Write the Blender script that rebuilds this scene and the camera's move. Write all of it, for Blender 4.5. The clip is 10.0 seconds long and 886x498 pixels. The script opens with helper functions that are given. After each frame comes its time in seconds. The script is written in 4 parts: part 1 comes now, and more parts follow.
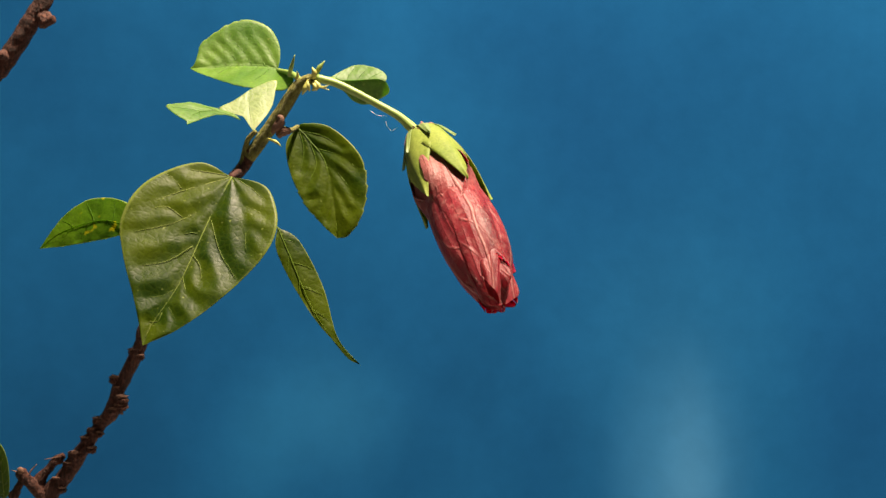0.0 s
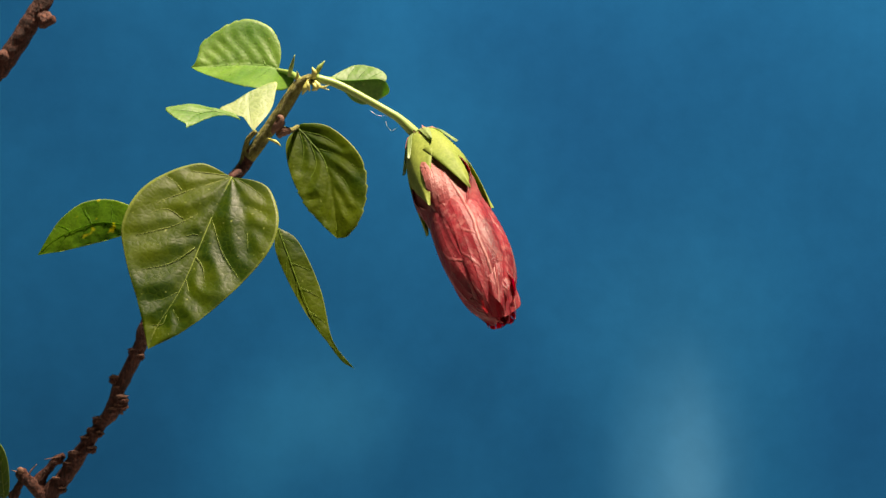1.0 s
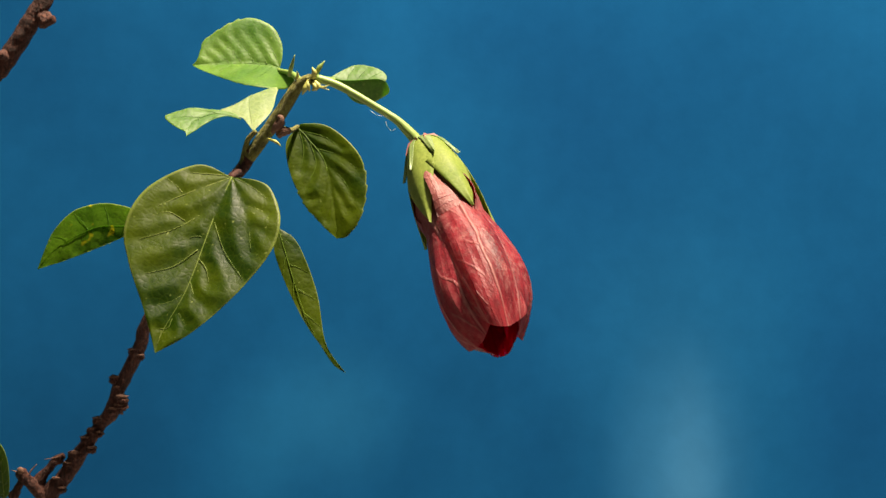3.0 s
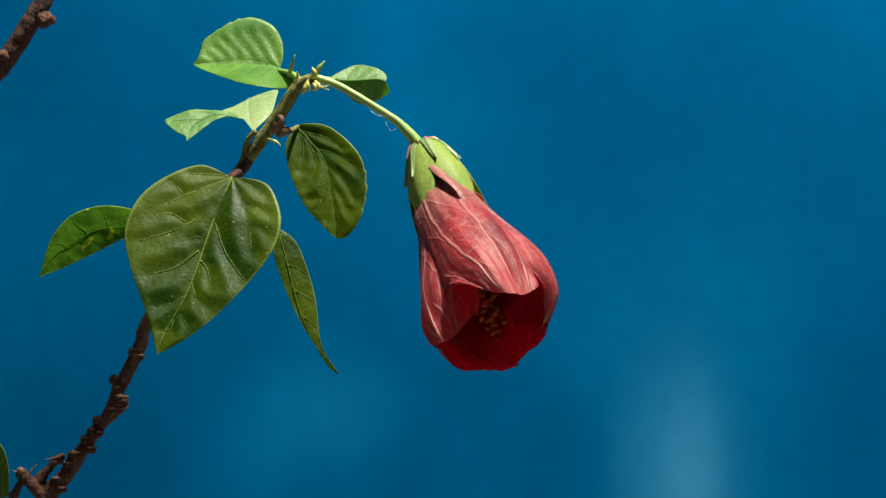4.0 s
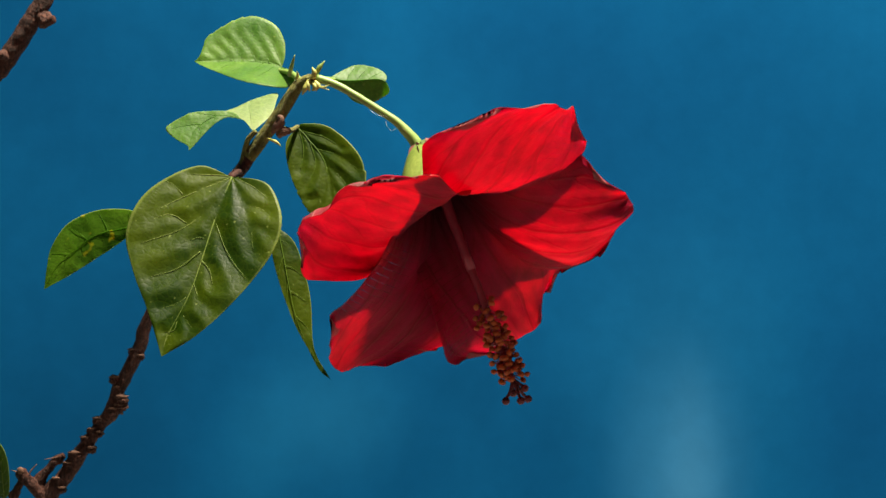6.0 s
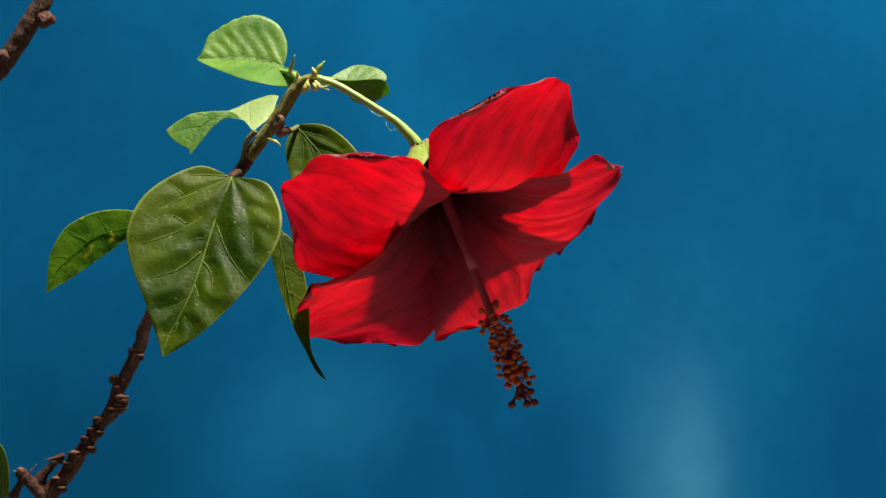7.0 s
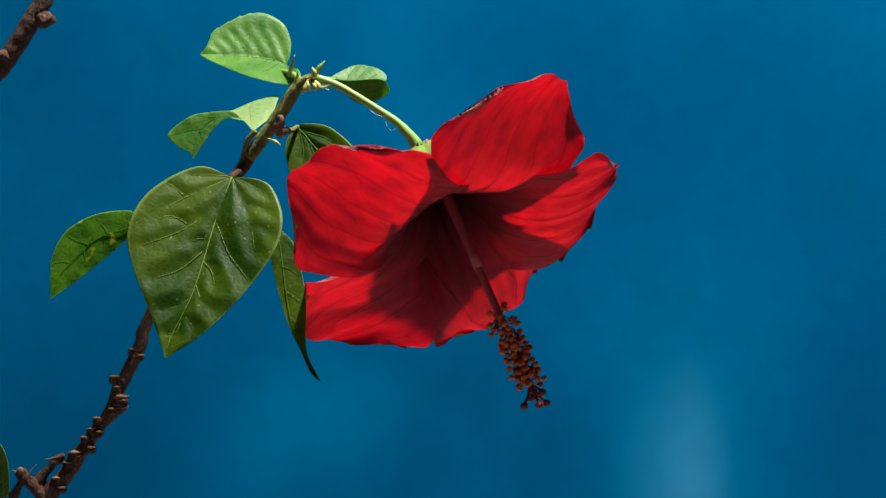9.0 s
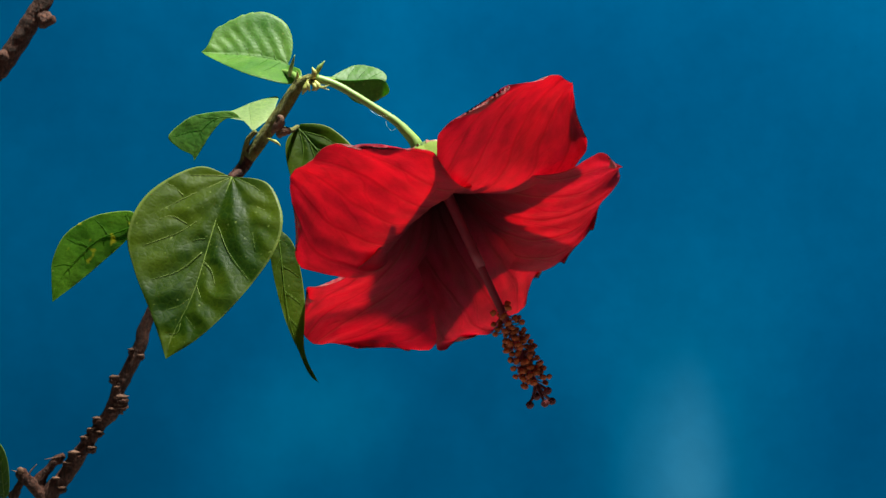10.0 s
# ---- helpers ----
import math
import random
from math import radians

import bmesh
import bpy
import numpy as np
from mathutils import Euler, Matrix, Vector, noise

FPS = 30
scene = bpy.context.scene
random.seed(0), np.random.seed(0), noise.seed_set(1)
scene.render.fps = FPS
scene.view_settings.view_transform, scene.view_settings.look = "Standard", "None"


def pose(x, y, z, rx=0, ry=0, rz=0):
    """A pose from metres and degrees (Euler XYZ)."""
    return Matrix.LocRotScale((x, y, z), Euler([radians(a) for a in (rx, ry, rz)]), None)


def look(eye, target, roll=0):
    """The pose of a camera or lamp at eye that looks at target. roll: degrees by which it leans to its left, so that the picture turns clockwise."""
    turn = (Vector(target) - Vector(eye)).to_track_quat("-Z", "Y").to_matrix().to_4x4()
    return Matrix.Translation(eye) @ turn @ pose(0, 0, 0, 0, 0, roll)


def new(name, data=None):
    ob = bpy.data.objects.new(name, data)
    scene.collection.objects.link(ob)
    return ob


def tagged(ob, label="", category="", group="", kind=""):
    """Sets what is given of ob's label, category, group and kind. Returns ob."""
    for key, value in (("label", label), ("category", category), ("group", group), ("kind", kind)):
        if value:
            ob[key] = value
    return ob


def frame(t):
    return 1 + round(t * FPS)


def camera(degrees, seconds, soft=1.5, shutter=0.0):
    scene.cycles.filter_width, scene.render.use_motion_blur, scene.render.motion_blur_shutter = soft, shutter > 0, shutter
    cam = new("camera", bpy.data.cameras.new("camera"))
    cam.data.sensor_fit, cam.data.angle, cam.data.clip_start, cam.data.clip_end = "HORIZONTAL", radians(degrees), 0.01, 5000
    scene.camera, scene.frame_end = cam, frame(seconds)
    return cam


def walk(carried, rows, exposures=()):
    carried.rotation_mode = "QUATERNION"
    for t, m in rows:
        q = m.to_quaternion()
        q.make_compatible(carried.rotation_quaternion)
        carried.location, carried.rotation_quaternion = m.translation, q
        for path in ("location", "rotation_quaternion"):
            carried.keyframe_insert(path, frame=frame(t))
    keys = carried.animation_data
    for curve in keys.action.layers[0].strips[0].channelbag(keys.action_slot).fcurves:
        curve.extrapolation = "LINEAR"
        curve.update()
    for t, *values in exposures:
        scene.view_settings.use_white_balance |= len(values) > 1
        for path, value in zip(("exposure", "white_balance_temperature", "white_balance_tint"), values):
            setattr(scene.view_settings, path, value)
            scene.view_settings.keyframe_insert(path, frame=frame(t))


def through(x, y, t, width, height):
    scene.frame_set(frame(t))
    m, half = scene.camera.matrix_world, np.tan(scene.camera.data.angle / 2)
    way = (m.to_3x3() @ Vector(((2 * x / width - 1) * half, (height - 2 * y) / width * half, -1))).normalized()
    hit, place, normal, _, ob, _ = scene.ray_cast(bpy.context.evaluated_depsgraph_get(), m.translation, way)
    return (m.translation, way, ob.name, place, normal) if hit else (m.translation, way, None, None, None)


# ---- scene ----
cam = camera(30, 10.0, soft=1.5)
CM = 0.01
EYE = (0.0, -0.512, 0.30)
# how warm and bright the clip's camera turns its picture, time by time
WARMTH = [(0, 0.9), (2.4, 0.9), (2.7, 0.85), (3.8, 0.35), (4, 0.25), (4.2, 0.28), (4.4, 0.05), (4.6, 0.12), (4.8, 0.08), (4.9, -0.1), (5, 0.35), (5.2, 0.4), (5.3, 0.35), (5.4, 0.75), (5.5, 0.85), (5.6, 0.8), (5.7, 0.7), (6.8, 0.4), (6.9, 0.45), (7, 0.45), (7.2, 0.5), (7.4, 0.65), (7.5, 0), (7.7, -0.1), (7.8, -0.2), (7.9, -0.1), (8, -0.2), (8.4, 0.05), (10, 0.1)]
walk(cam, [(0, pose(*EYE, 90)), (10, pose(*EYE, 90))],
     exposures=[(t, 0.37 * w - 0.21, 6250 + 2750 * w, -10 + 29 * w) for t, w in WARMTH])

# ---- light: one lamp high over the plant, an added fill on the backdrop, a dim room round it ----
world = bpy.data.worlds.new("world")
scene.world = world
world.use_nodes = True
world.node_tree.nodes["Background"].inputs[0].default_value = (0.5, 0.6, 0.7, 1)
world.node_tree.nodes["Background"].inputs[1].default_value = 0.02


def area_lamp(name, eye, target, size, watts, colour):
    data = bpy.data.lights.new(name, "AREA")
    data.shape, data.size, data.energy, data.color = "DISK", size, watts, colour
    ob = new(name, data)
    ob.matrix_world = look(eye, target)
    return ob


area_lamp("key_lamp", (0.21, -0.07, 1.20), (0.0, 0.0, 0.33), 0.08, 43.0, (1.0, 0.95, 0.88))
# unseen fill added to brighten the cloth behind the plant
area_lamp("backdrop_fill", (-0.05, -0.10, 2.2), (0.05, 0.55, 0.3), 0.5, 8.3, (0.95, 0.97, 1.0))


# ---- materials ----
def material(name):
    m = bpy.data.materials.new(name)
    m.use_nodes = True
    t = m.node_tree
    return m, t, t.nodes["Principled BSDF"]


def node(t, kind, **values):
    n = t.nodes.new(kind)
    for key, value in values.items():
        n.inputs[key.replace("_", " ")].default_value = value
    return n


def ramp(t, source, stops):
    n = t.nodes.new("ShaderNodeValToRGB")
    while len(n.color_ramp.elements) < len(stops):
        n.color_ramp.elements.new(0.5)
    for e, (p, c) in zip(n.color_ramp.elements, stops):
        e.position, e.color = p, (*c, 1) if len(c) == 3 else c
    t.links.new(source, n.inputs[0])
    return n.outputs[0]


def mixed(t, factor, a, b, blend="MIX"):
    n = t.nodes.new("ShaderNodeMix")
    n.data_type, n.blend_type = "RGBA", blend
    for socket, value in ((n.inputs[0], factor), (n.inputs[6], a), (n.inputs[7], b)):
        if hasattr(value, "is_linked"):
            t.links.new(value, socket)
        elif isinstance(value, tuple):
            socket.default_value = (*value, 1)
        else:
            socket.default_value = value
    return n.outputs[2]


def mapped(t, coord, scale):
    c = t.nodes.new("ShaderNodeTexCoord")
    m = t.nodes.new("ShaderNodeMapping")
    m.inputs["Scale"].default_value = scale
    t.links.new(c.outputs[coord], m.inputs[0])
    return m.outputs[0]


def noise_tex(t, vector, scale, detail=4.0, rough=0.55):
    n = node(t, "ShaderNodeTexNoise", Scale=scale, Detail=detail, Roughness=rough)
    if vector is not None:
        t.links.new(vector, n.inputs["Vector"])
    return n.outputs["Fac"]


def bumped(t, bsdf, height, strength, distance):
    n = node(t, "ShaderNodeBump", Strength=strength, Distance=distance)
    t.links.new(height, n.inputs["Height"])
    t.links.new(n.outputs[0], bsdf.inputs["Normal"])
    return n.outputs[0]


def thin(m, t, bsdf, colour, share, normal=None):
    """Lets part of the light through a thin blade: the blade's shader mixed with a translucent one."""
    tr = t.nodes.new("ShaderNodeBsdfTranslucent")
    if hasattr(colour, "is_linked"):
        t.links.new(colour, tr.inputs[0])
    else:
        tr.inputs[0].default_value = (*colour, 1)
    if normal is not None:
        t.links.new(normal, tr.inputs["Normal"])
    mix = node(t, "ShaderNodeMixShader", Fac=share)
    t.links.new(bsdf.outputs[0], mix.inputs[1])
    t.links.new(tr.outputs[0], mix.inputs[2])
    t.links.new(mix.outputs[0], t.nodes["Material Output"].inputs[0])


def leaf_material(name, dark, light, rough=0.46, share=0.42, patches=0.5, specks=0.0, rim=0.35, shine=0.12, through=(3.0, 3.0, 1.3)):
    """Leaf skin: broad patches, a fine net of veinlets, pale dots and a paler margin; the map's y runs from midrib to margin."""
    m, t, b = material(name)
    p = mapped(t, "Object", (1, 1, 1))
    big = noise_tex(t, p, 60, 3)
    fine = noise_tex(t, p, 1100, 3)
    net = t.nodes.new("ShaderNodeTexVoronoi")
    net.feature = "DISTANCE_TO_EDGE"
    net.inputs["Scale"].default_value = 520
    warp = node(t, "ShaderNodeTexNoise", Scale=300.0, Detail=2.0)
    t.links.new(p, warp.inputs["Vector"])
    t.links.new(mixed(t, 0.0015, p, warp.outputs["Color"], "ADD"), net.inputs["Vector"])
    lines = ramp(t, net.outputs["Distance"], [(0.0, (1, 1, 1)), (0.10, (0, 0, 0))])
    c = ramp(t, big, [(0.5 - 0.25 * patches, dark), (0.5 + 0.3 * patches, light)])
    c = mixed(t, 0.25, c, ramp(t, fine, [(0.35, (0.4, 0.4, 0.4)), (0.7, (1, 1, 1))]), "MULTIPLY")
    c = mixed(t, mixed(t, 1.0, lines, (0.14,) * 3, "MULTIPLY"), c, tuple(1.6 * k + 0.006 for k in light))
    dots = ramp(t, noise_tex(t, p, 620, 1), [(0.72, (0, 0, 0)), (0.80, (0.5, 0.5, 0.5))])
    c = mixed(t, dots, c, (0.25, 0.30, 0.08))
    if specks:
        spot = ramp(t, noise_tex(t, p, 190, 2), [(0.62, (0, 0, 0)), (0.72, (specks,) * 3)])
        c = mixed(t, spot, c, (0.42, 0.34, 0.02))
    uv = t.nodes.new("ShaderNodeUVMap").outputs[0]
    sep = t.nodes.new("ShaderNodeSeparateXYZ")
    t.links.new(uv, sep.inputs[0])
    c = mixed(t, ramp(t, sep.outputs[1], [(0.955, (0, 0, 0)), (0.985, (rim,) * 3)]), c, (0.34, 0.40, 0.13))
    t.links.new(c, b.inputs["Base Color"])
    t.links.new(ramp(t, noise_tex(t, p, 170, 3), [(0.3, (rough - 0.07,) * 3), (0.7, (rough + 0.07,) * 3)]), b.inputs["Roughness"])
    relief = mixed(t, 0.45, noise_tex(t, p, 330, 3), mixed(t, 0.6, fine, ramp(t, net.outputs["Distance"], [(0.0, (0, 0, 0)), (0.28, (1, 1, 1))])))
    b.inputs["Specular IOR Level"].default_value = shine
    bumped(t, b, relief, 0.5, 0.00026)
    thin(m, t, b, mixed(t, 1.0, mixed(t, 1.0, c, through, "MULTIPLY"), (0.01, 0.04, 0.0), "ADD"), share)
    return m


def plain_material(name, dark, light, scale, rough=0.6, bump=0.5, distance=0.0005, stretch=(1, 1, 1)):
    m, t, b = material(name)
    p = mapped(t, "Object", stretch)
    n = noise_tex(t, p, scale, 5, 0.65)
    n2 = noise_tex(t, p, scale * 0.17, 3)
    c = mixed(t, 0.5, ramp(t, n, [(0.3, dark), (0.72, light)]), ramp(t, n2, [(0.3, dark), (0.7, light)]))
    t.links.new(c, b.inputs["Base Color"])
    b.inputs["Roughness"].default_value = rough
    bumped(t, b, n, bump, distance)
    return m


def bark_material(name, dark, mid, light):
    """Bark: broad dark and light stretches, fine cracks and pale raised specks."""
    m, t, b = material(name)
    p = mapped(t, "Object", (1, 1, 1))
    broad = noise_tex(t, p, 130, 3)
    grain = noise_tex(t, mapped(t, "Object", (1.0, 1.0, 0.45)), 1500, 6, 0.7)
    speck = noise_tex(t, p, 800, 3, 0.6)
    c = ramp(t, grain, [(0.34, dark), (0.52, mid), (0.74, light)])
    c = mixed(t, 0.7, c, ramp(t, broad, [(0.35, (0.35, 0.3, 0.3)), (0.65, (1, 1, 1))]), "MULTIPLY")
    c = mixed(t, ramp(t, speck, [(0.64, (0, 0, 0)), (0.74, (0.7, 0.7, 0.7))]), c, light)
    t.links.new(c, b.inputs["Base Color"])
    b.inputs["Roughness"].default_value = 0.75
    b.inputs["Specular IOR Level"].default_value = 0.3
    bumped(t, b, mixed(t, 0.5, grain, speck), 1.0, 0.0016)
    return m


def vein_lines(t, uv, lines, slant, wobble, low, high):
    """Thin lines that run along the petal, slanted by slant: 1 on a vein, 0 between."""
    rot = t.nodes.new("ShaderNodeMapping")
    rot.inputs["Rotation"].default_value = (0, 0, slant)
    t.links.new(uv, rot.inputs[0])
    w = node(t, "ShaderNodeTexWave", Scale=lines, Distortion=wobble, Detail=3.0)
    w.inputs["Detail Scale"].default_value = 0.9
    w.wave_type, w.bands_direction, w.wave_profile = "BANDS", "Y", "SIN"
    t.links.new(rot.outputs[0], w.inputs[0])
    return ramp(t, w.outputs["Fac"], [(low, (0, 0, 0)), (high, (1, 1, 1))])


def petal_material(name, deep, bright, vein, vein_share, rough, share, through, claw_colour, claw_end, inner_vein, clear=0.0, down_highlights=0.0, gloss=0.2):
    """Velvety petal: veins fan out from the base along the blade's own (u, v) map."""
    m, t, b = material(name)
    uv = t.nodes.new("ShaderNodeUVMap").outputs[0]
    sep = t.nodes.new("ShaderNodeSeparateXYZ")
    t.links.new(uv, sep.inputs[0])
    def stretched(sx, sy):
        n = t.nodes.new("ShaderNodeMapping")
        n.inputs["Scale"].default_value = (sx, sy, 1)
        t.links.new(uv, n.inputs[0])
        return n.outputs[0]
    main = vein_lines(t, uv, 2.2, 0.0, 3.0, 0.95, 1.0)
    side = vein_lines(t, uv, 3.4, 0.5, 5.0, 0.95, 1.0)
    mask = ramp(t, noise_tex(t, stretched(5, 9), 1.0, 2), [(0.42, (0, 0, 0)), (0.6, (0.6, 0.6, 0.6))])
    veins = mixed(t, 1.0, main, mixed(t, 1.0, side, mask, "MULTIPLY"), "LIGHTEN")
    cloud = noise_tex(t, stretched(3.5, 8), 1.0, 4)
    crease = noise_tex(t, stretched(7, 24), 1.0, 4)
    fine = noise_tex(t, stretched(138, 100), 1.0, 3)
    c = ramp(t, cloud, [(0.32, deep), (0.70, bright)])
    c = mixed(t, 0.45, c, ramp(t, fine, [(0.35, (0.45, 0.4, 0.4)), (0.65, (1, 1, 1))]), "MULTIPLY")
    mottle = noise_tex(t, stretched(40, 30), 1.0, 4, 0.65)
    c = mixed(t, 0.55, c, ramp(t, mottle, [(0.34, (0.5, 0.36, 0.4)), (0.62, (1, 1, 1))]), "MULTIPLY")
    part = mixed(t, 1.0, veins, (vein_share,) * 3, "MULTIPLY")
    c = mixed(t, part, c, vein)
    if down_highlights:
        # pale down in patches and specks, which also paints in the petal backs' highlights
        down = noise_tex(t, stretched(34, 26), 1.0, 5, 0.75)
        patch = noise_tex(t, stretched(6, 7), 1.0, 3)
        spots = mixed(t, 1.0, ramp(t, down, [(0.48, (0, 0, 0)), (0.66, (down_highlights,) * 3)]), ramp(t, patch, [(0.35, (0.15, 0.15, 0.15)), (0.62, (1, 1, 1))]), "MULTIPLY")
        c = mixed(t, spots, c, (0.74, 0.38, 0.35))
    c = mixed(t, ramp(t, sep.outputs[0], [(claw_end * 0.3, (1, 1, 1)), (claw_end, (0, 0, 0))]), c, claw_colour)
    t.links.new(c, b.inputs["Base Color"])
    b.inputs["Roughness"].default_value = rough
    b.inputs["Specular IOR Level"].default_value = gloss
    b.inputs["Sheen Weight"].default_value = 0.03
    high = mixed(t, 0.4, mixed(t, 0.5, crease, fine), veins)
    bumped(t, b, high, 0.7, 0.0011)
    thru = mixed(t, 0.3, through, ramp(t, crease, [(0.3, (0.45, 0.3, 0.3)), (0.7, (1, 1, 1))]), "MULTIPLY")
    blot = noise_tex(t, stretched(10, 15), 1.0, 5, 0.62)
    thru = mixed(t, 0.52, thru, ramp(t, blot, [(0.30, (0.35, 0.2, 0.25)), (0.56, (1, 1, 1))]), "MULTIPLY")
    thru = mixed(t, mixed(t, 1.0, veins, (inner_vein,) * 3, "MULTIPLY"), thru, (0.25, 0.005, 0.01))
    thru = mixed(t, ramp(t, sep.outputs[0], [(0.20, (1, 1, 1)), (0.48, (0, 0, 0))]), thru, (0.07, 0.0, 0.005))
    thin(m, t, b, thru, share)
    if clear:
        mix = node(t, "ShaderNodeMixShader", Fac=clear)
        out = t.nodes["Material Output"].inputs[0]
        t.links.new(out.links[0].from_socket, mix.inputs[1])
        t.links.new(t.nodes.new("ShaderNodeBsdfTransparent").outputs[0], mix.inputs[2])
        t.links.new(mix.outputs[0], out)
    return m


def flange_material():
    """The thin film between two pieces of a petal, which lets nearly all light on."""
    m, t, b = material("petal_flange")
    c = ramp(t, noise_tex(t, mapped(t, "Object", (1, 1, 1)), 600, 3), [(0.3, (0.34, 0.012, 0.026)), (0.7, (0.48, 0.030, 0.050))])
    t.links.new(c, b.inputs["Base Color"])
    b.inputs["Roughness"].default_value = 0.6
    thin(m, t, b, (0.85, 0.006, 0.08), 0.72)
    mix = node(t, "ShaderNodeMixShader", Fac=0.58)
    out = t.nodes["Material Output"].inputs[0]
    t.links.new(out.links[0].from_socket, mix.inputs[1])
    t.links.new(t.nodes.new("ShaderNodeBsdfTransparent").outputs[0], mix.inputs[2])
    t.links.new(mix.outputs[0], out)
    return m


MAT = {
    "leaf": leaf_material("leaf", (0.014, 0.038, 0.0015), (0.056, 0.084, 0.003)),
    "leaf_specked": leaf_material("leaf_specked", (0.025, 0.090, 0.005), (0.070, 0.150, 0.010), 0.5, 0.45, specks=0.8),
    # pale skin; on the curled leaf's base it paints in the sheen
    "leaf_pale": leaf_material("leaf_pale", (0.11, 0.18, 0.05), (0.22, 0.27, 0.11), 0.48, 0.3, 0.8, shine=0.4),
    "leaf_young": leaf_material("leaf_young", (0.045, 0.135, 0.012), (0.105, 0.205, 0.028), 0.52, 0.42, shine=0.38),
    "vein": leaf_material("vein", (0.08, 0.125, 0.02), (0.17, 0.21, 0.05), 0.5, 0.1),
    "vein_green": leaf_material("vein_green", (0.045, 0.095, 0.008), (0.09, 0.14, 0.015), 0.5, 0.1),
    "sepal": leaf_material("sepal", (0.11, 0.17, 0.030), (0.23, 0.27, 0.065), 0.55, 0.2, 0.9),
    "stalk": plain_material("stalk", (0.12, 0.2, 0.04), (0.20, 0.29, 0.06), 300, 0.5, 0.3),
    "bark": bark_material("bark", (0.010, 0.0025, 0.0018), (0.066, 0.019, 0.011), (0.165, 0.060, 0.038)),
    "bark_green": bark_material("bark_green", (0.07, 0.062, 0.014), (0.18, 0.18, 0.04), (0.28, 0.28, 0.08)),
    "scar": plain_material("scar", (0.055, 0.022, 0.014), (0.17, 0.080, 0.050), 900, 0.85, 0.8),
    "yellow": plain_material("yellow", (0.22, 0.23, 0.04), (0.42, 0.40, 0.11), 500, 0.55, 0.3),
    "petal_in": petal_material("petal_in", (0.30, 0.002, 0.022), (0.54, 0.003, 0.056), (0.18, 0.001, 0.012), 0.25, 0.5, 0.6, (0.82, 0.003, 0.135), (0.016, 0.0, 0.002), 0.55, 0.3),
    "petal_out": petal_material("petal_out", (0.14, 0.003, 0.016), (0.48, 0.046, 0.070), (0.74, 0.38, 0.35), 0.38, 0.46, 0.54, (0.86, 0.03, 0.07), (0.50, 0.20, 0.17), 0.5, 0.1, 0.0, 0.42, 0.5),
    "petal_flange": flange_material(),
    "column": plain_material("column", (0.15, 0.004, 0.014), (0.30, 0.010, 0.026), 500, 0.5, 0.2),
    "pollen": plain_material("pollen", (0.19, 0.015, 0.003), (0.50, 0.095, 0.010), 900, 0.8, 0.6),
    "stigma": plain_material("stigma", (0.05, 0.003, 0.006), (0.13, 0.007, 0.011), 900, 0.75, 0.5),
    "silk": plain_material("silk", (0.6, 0.6, 0.6), (0.8, 0.8, 0.8), 100, 0.4, 0.0),
    "wall": plain_material("wall", (0.20, 0.21, 0.22), (0.26, 0.26, 0.26), 4, 0.9, 0.2),
}


def painted_light(t, x, z, wide, high):
    """A soft-edged mask for light or dark painted into the cloth's colour round (x, z): 1 in its middle, 0 outside."""
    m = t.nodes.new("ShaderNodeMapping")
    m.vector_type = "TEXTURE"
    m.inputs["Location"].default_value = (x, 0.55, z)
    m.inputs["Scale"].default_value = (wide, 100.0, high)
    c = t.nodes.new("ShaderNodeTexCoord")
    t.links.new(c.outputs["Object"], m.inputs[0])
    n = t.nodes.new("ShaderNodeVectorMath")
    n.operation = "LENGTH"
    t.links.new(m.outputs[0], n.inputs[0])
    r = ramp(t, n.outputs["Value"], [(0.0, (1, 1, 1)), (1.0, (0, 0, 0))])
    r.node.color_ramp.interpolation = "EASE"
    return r


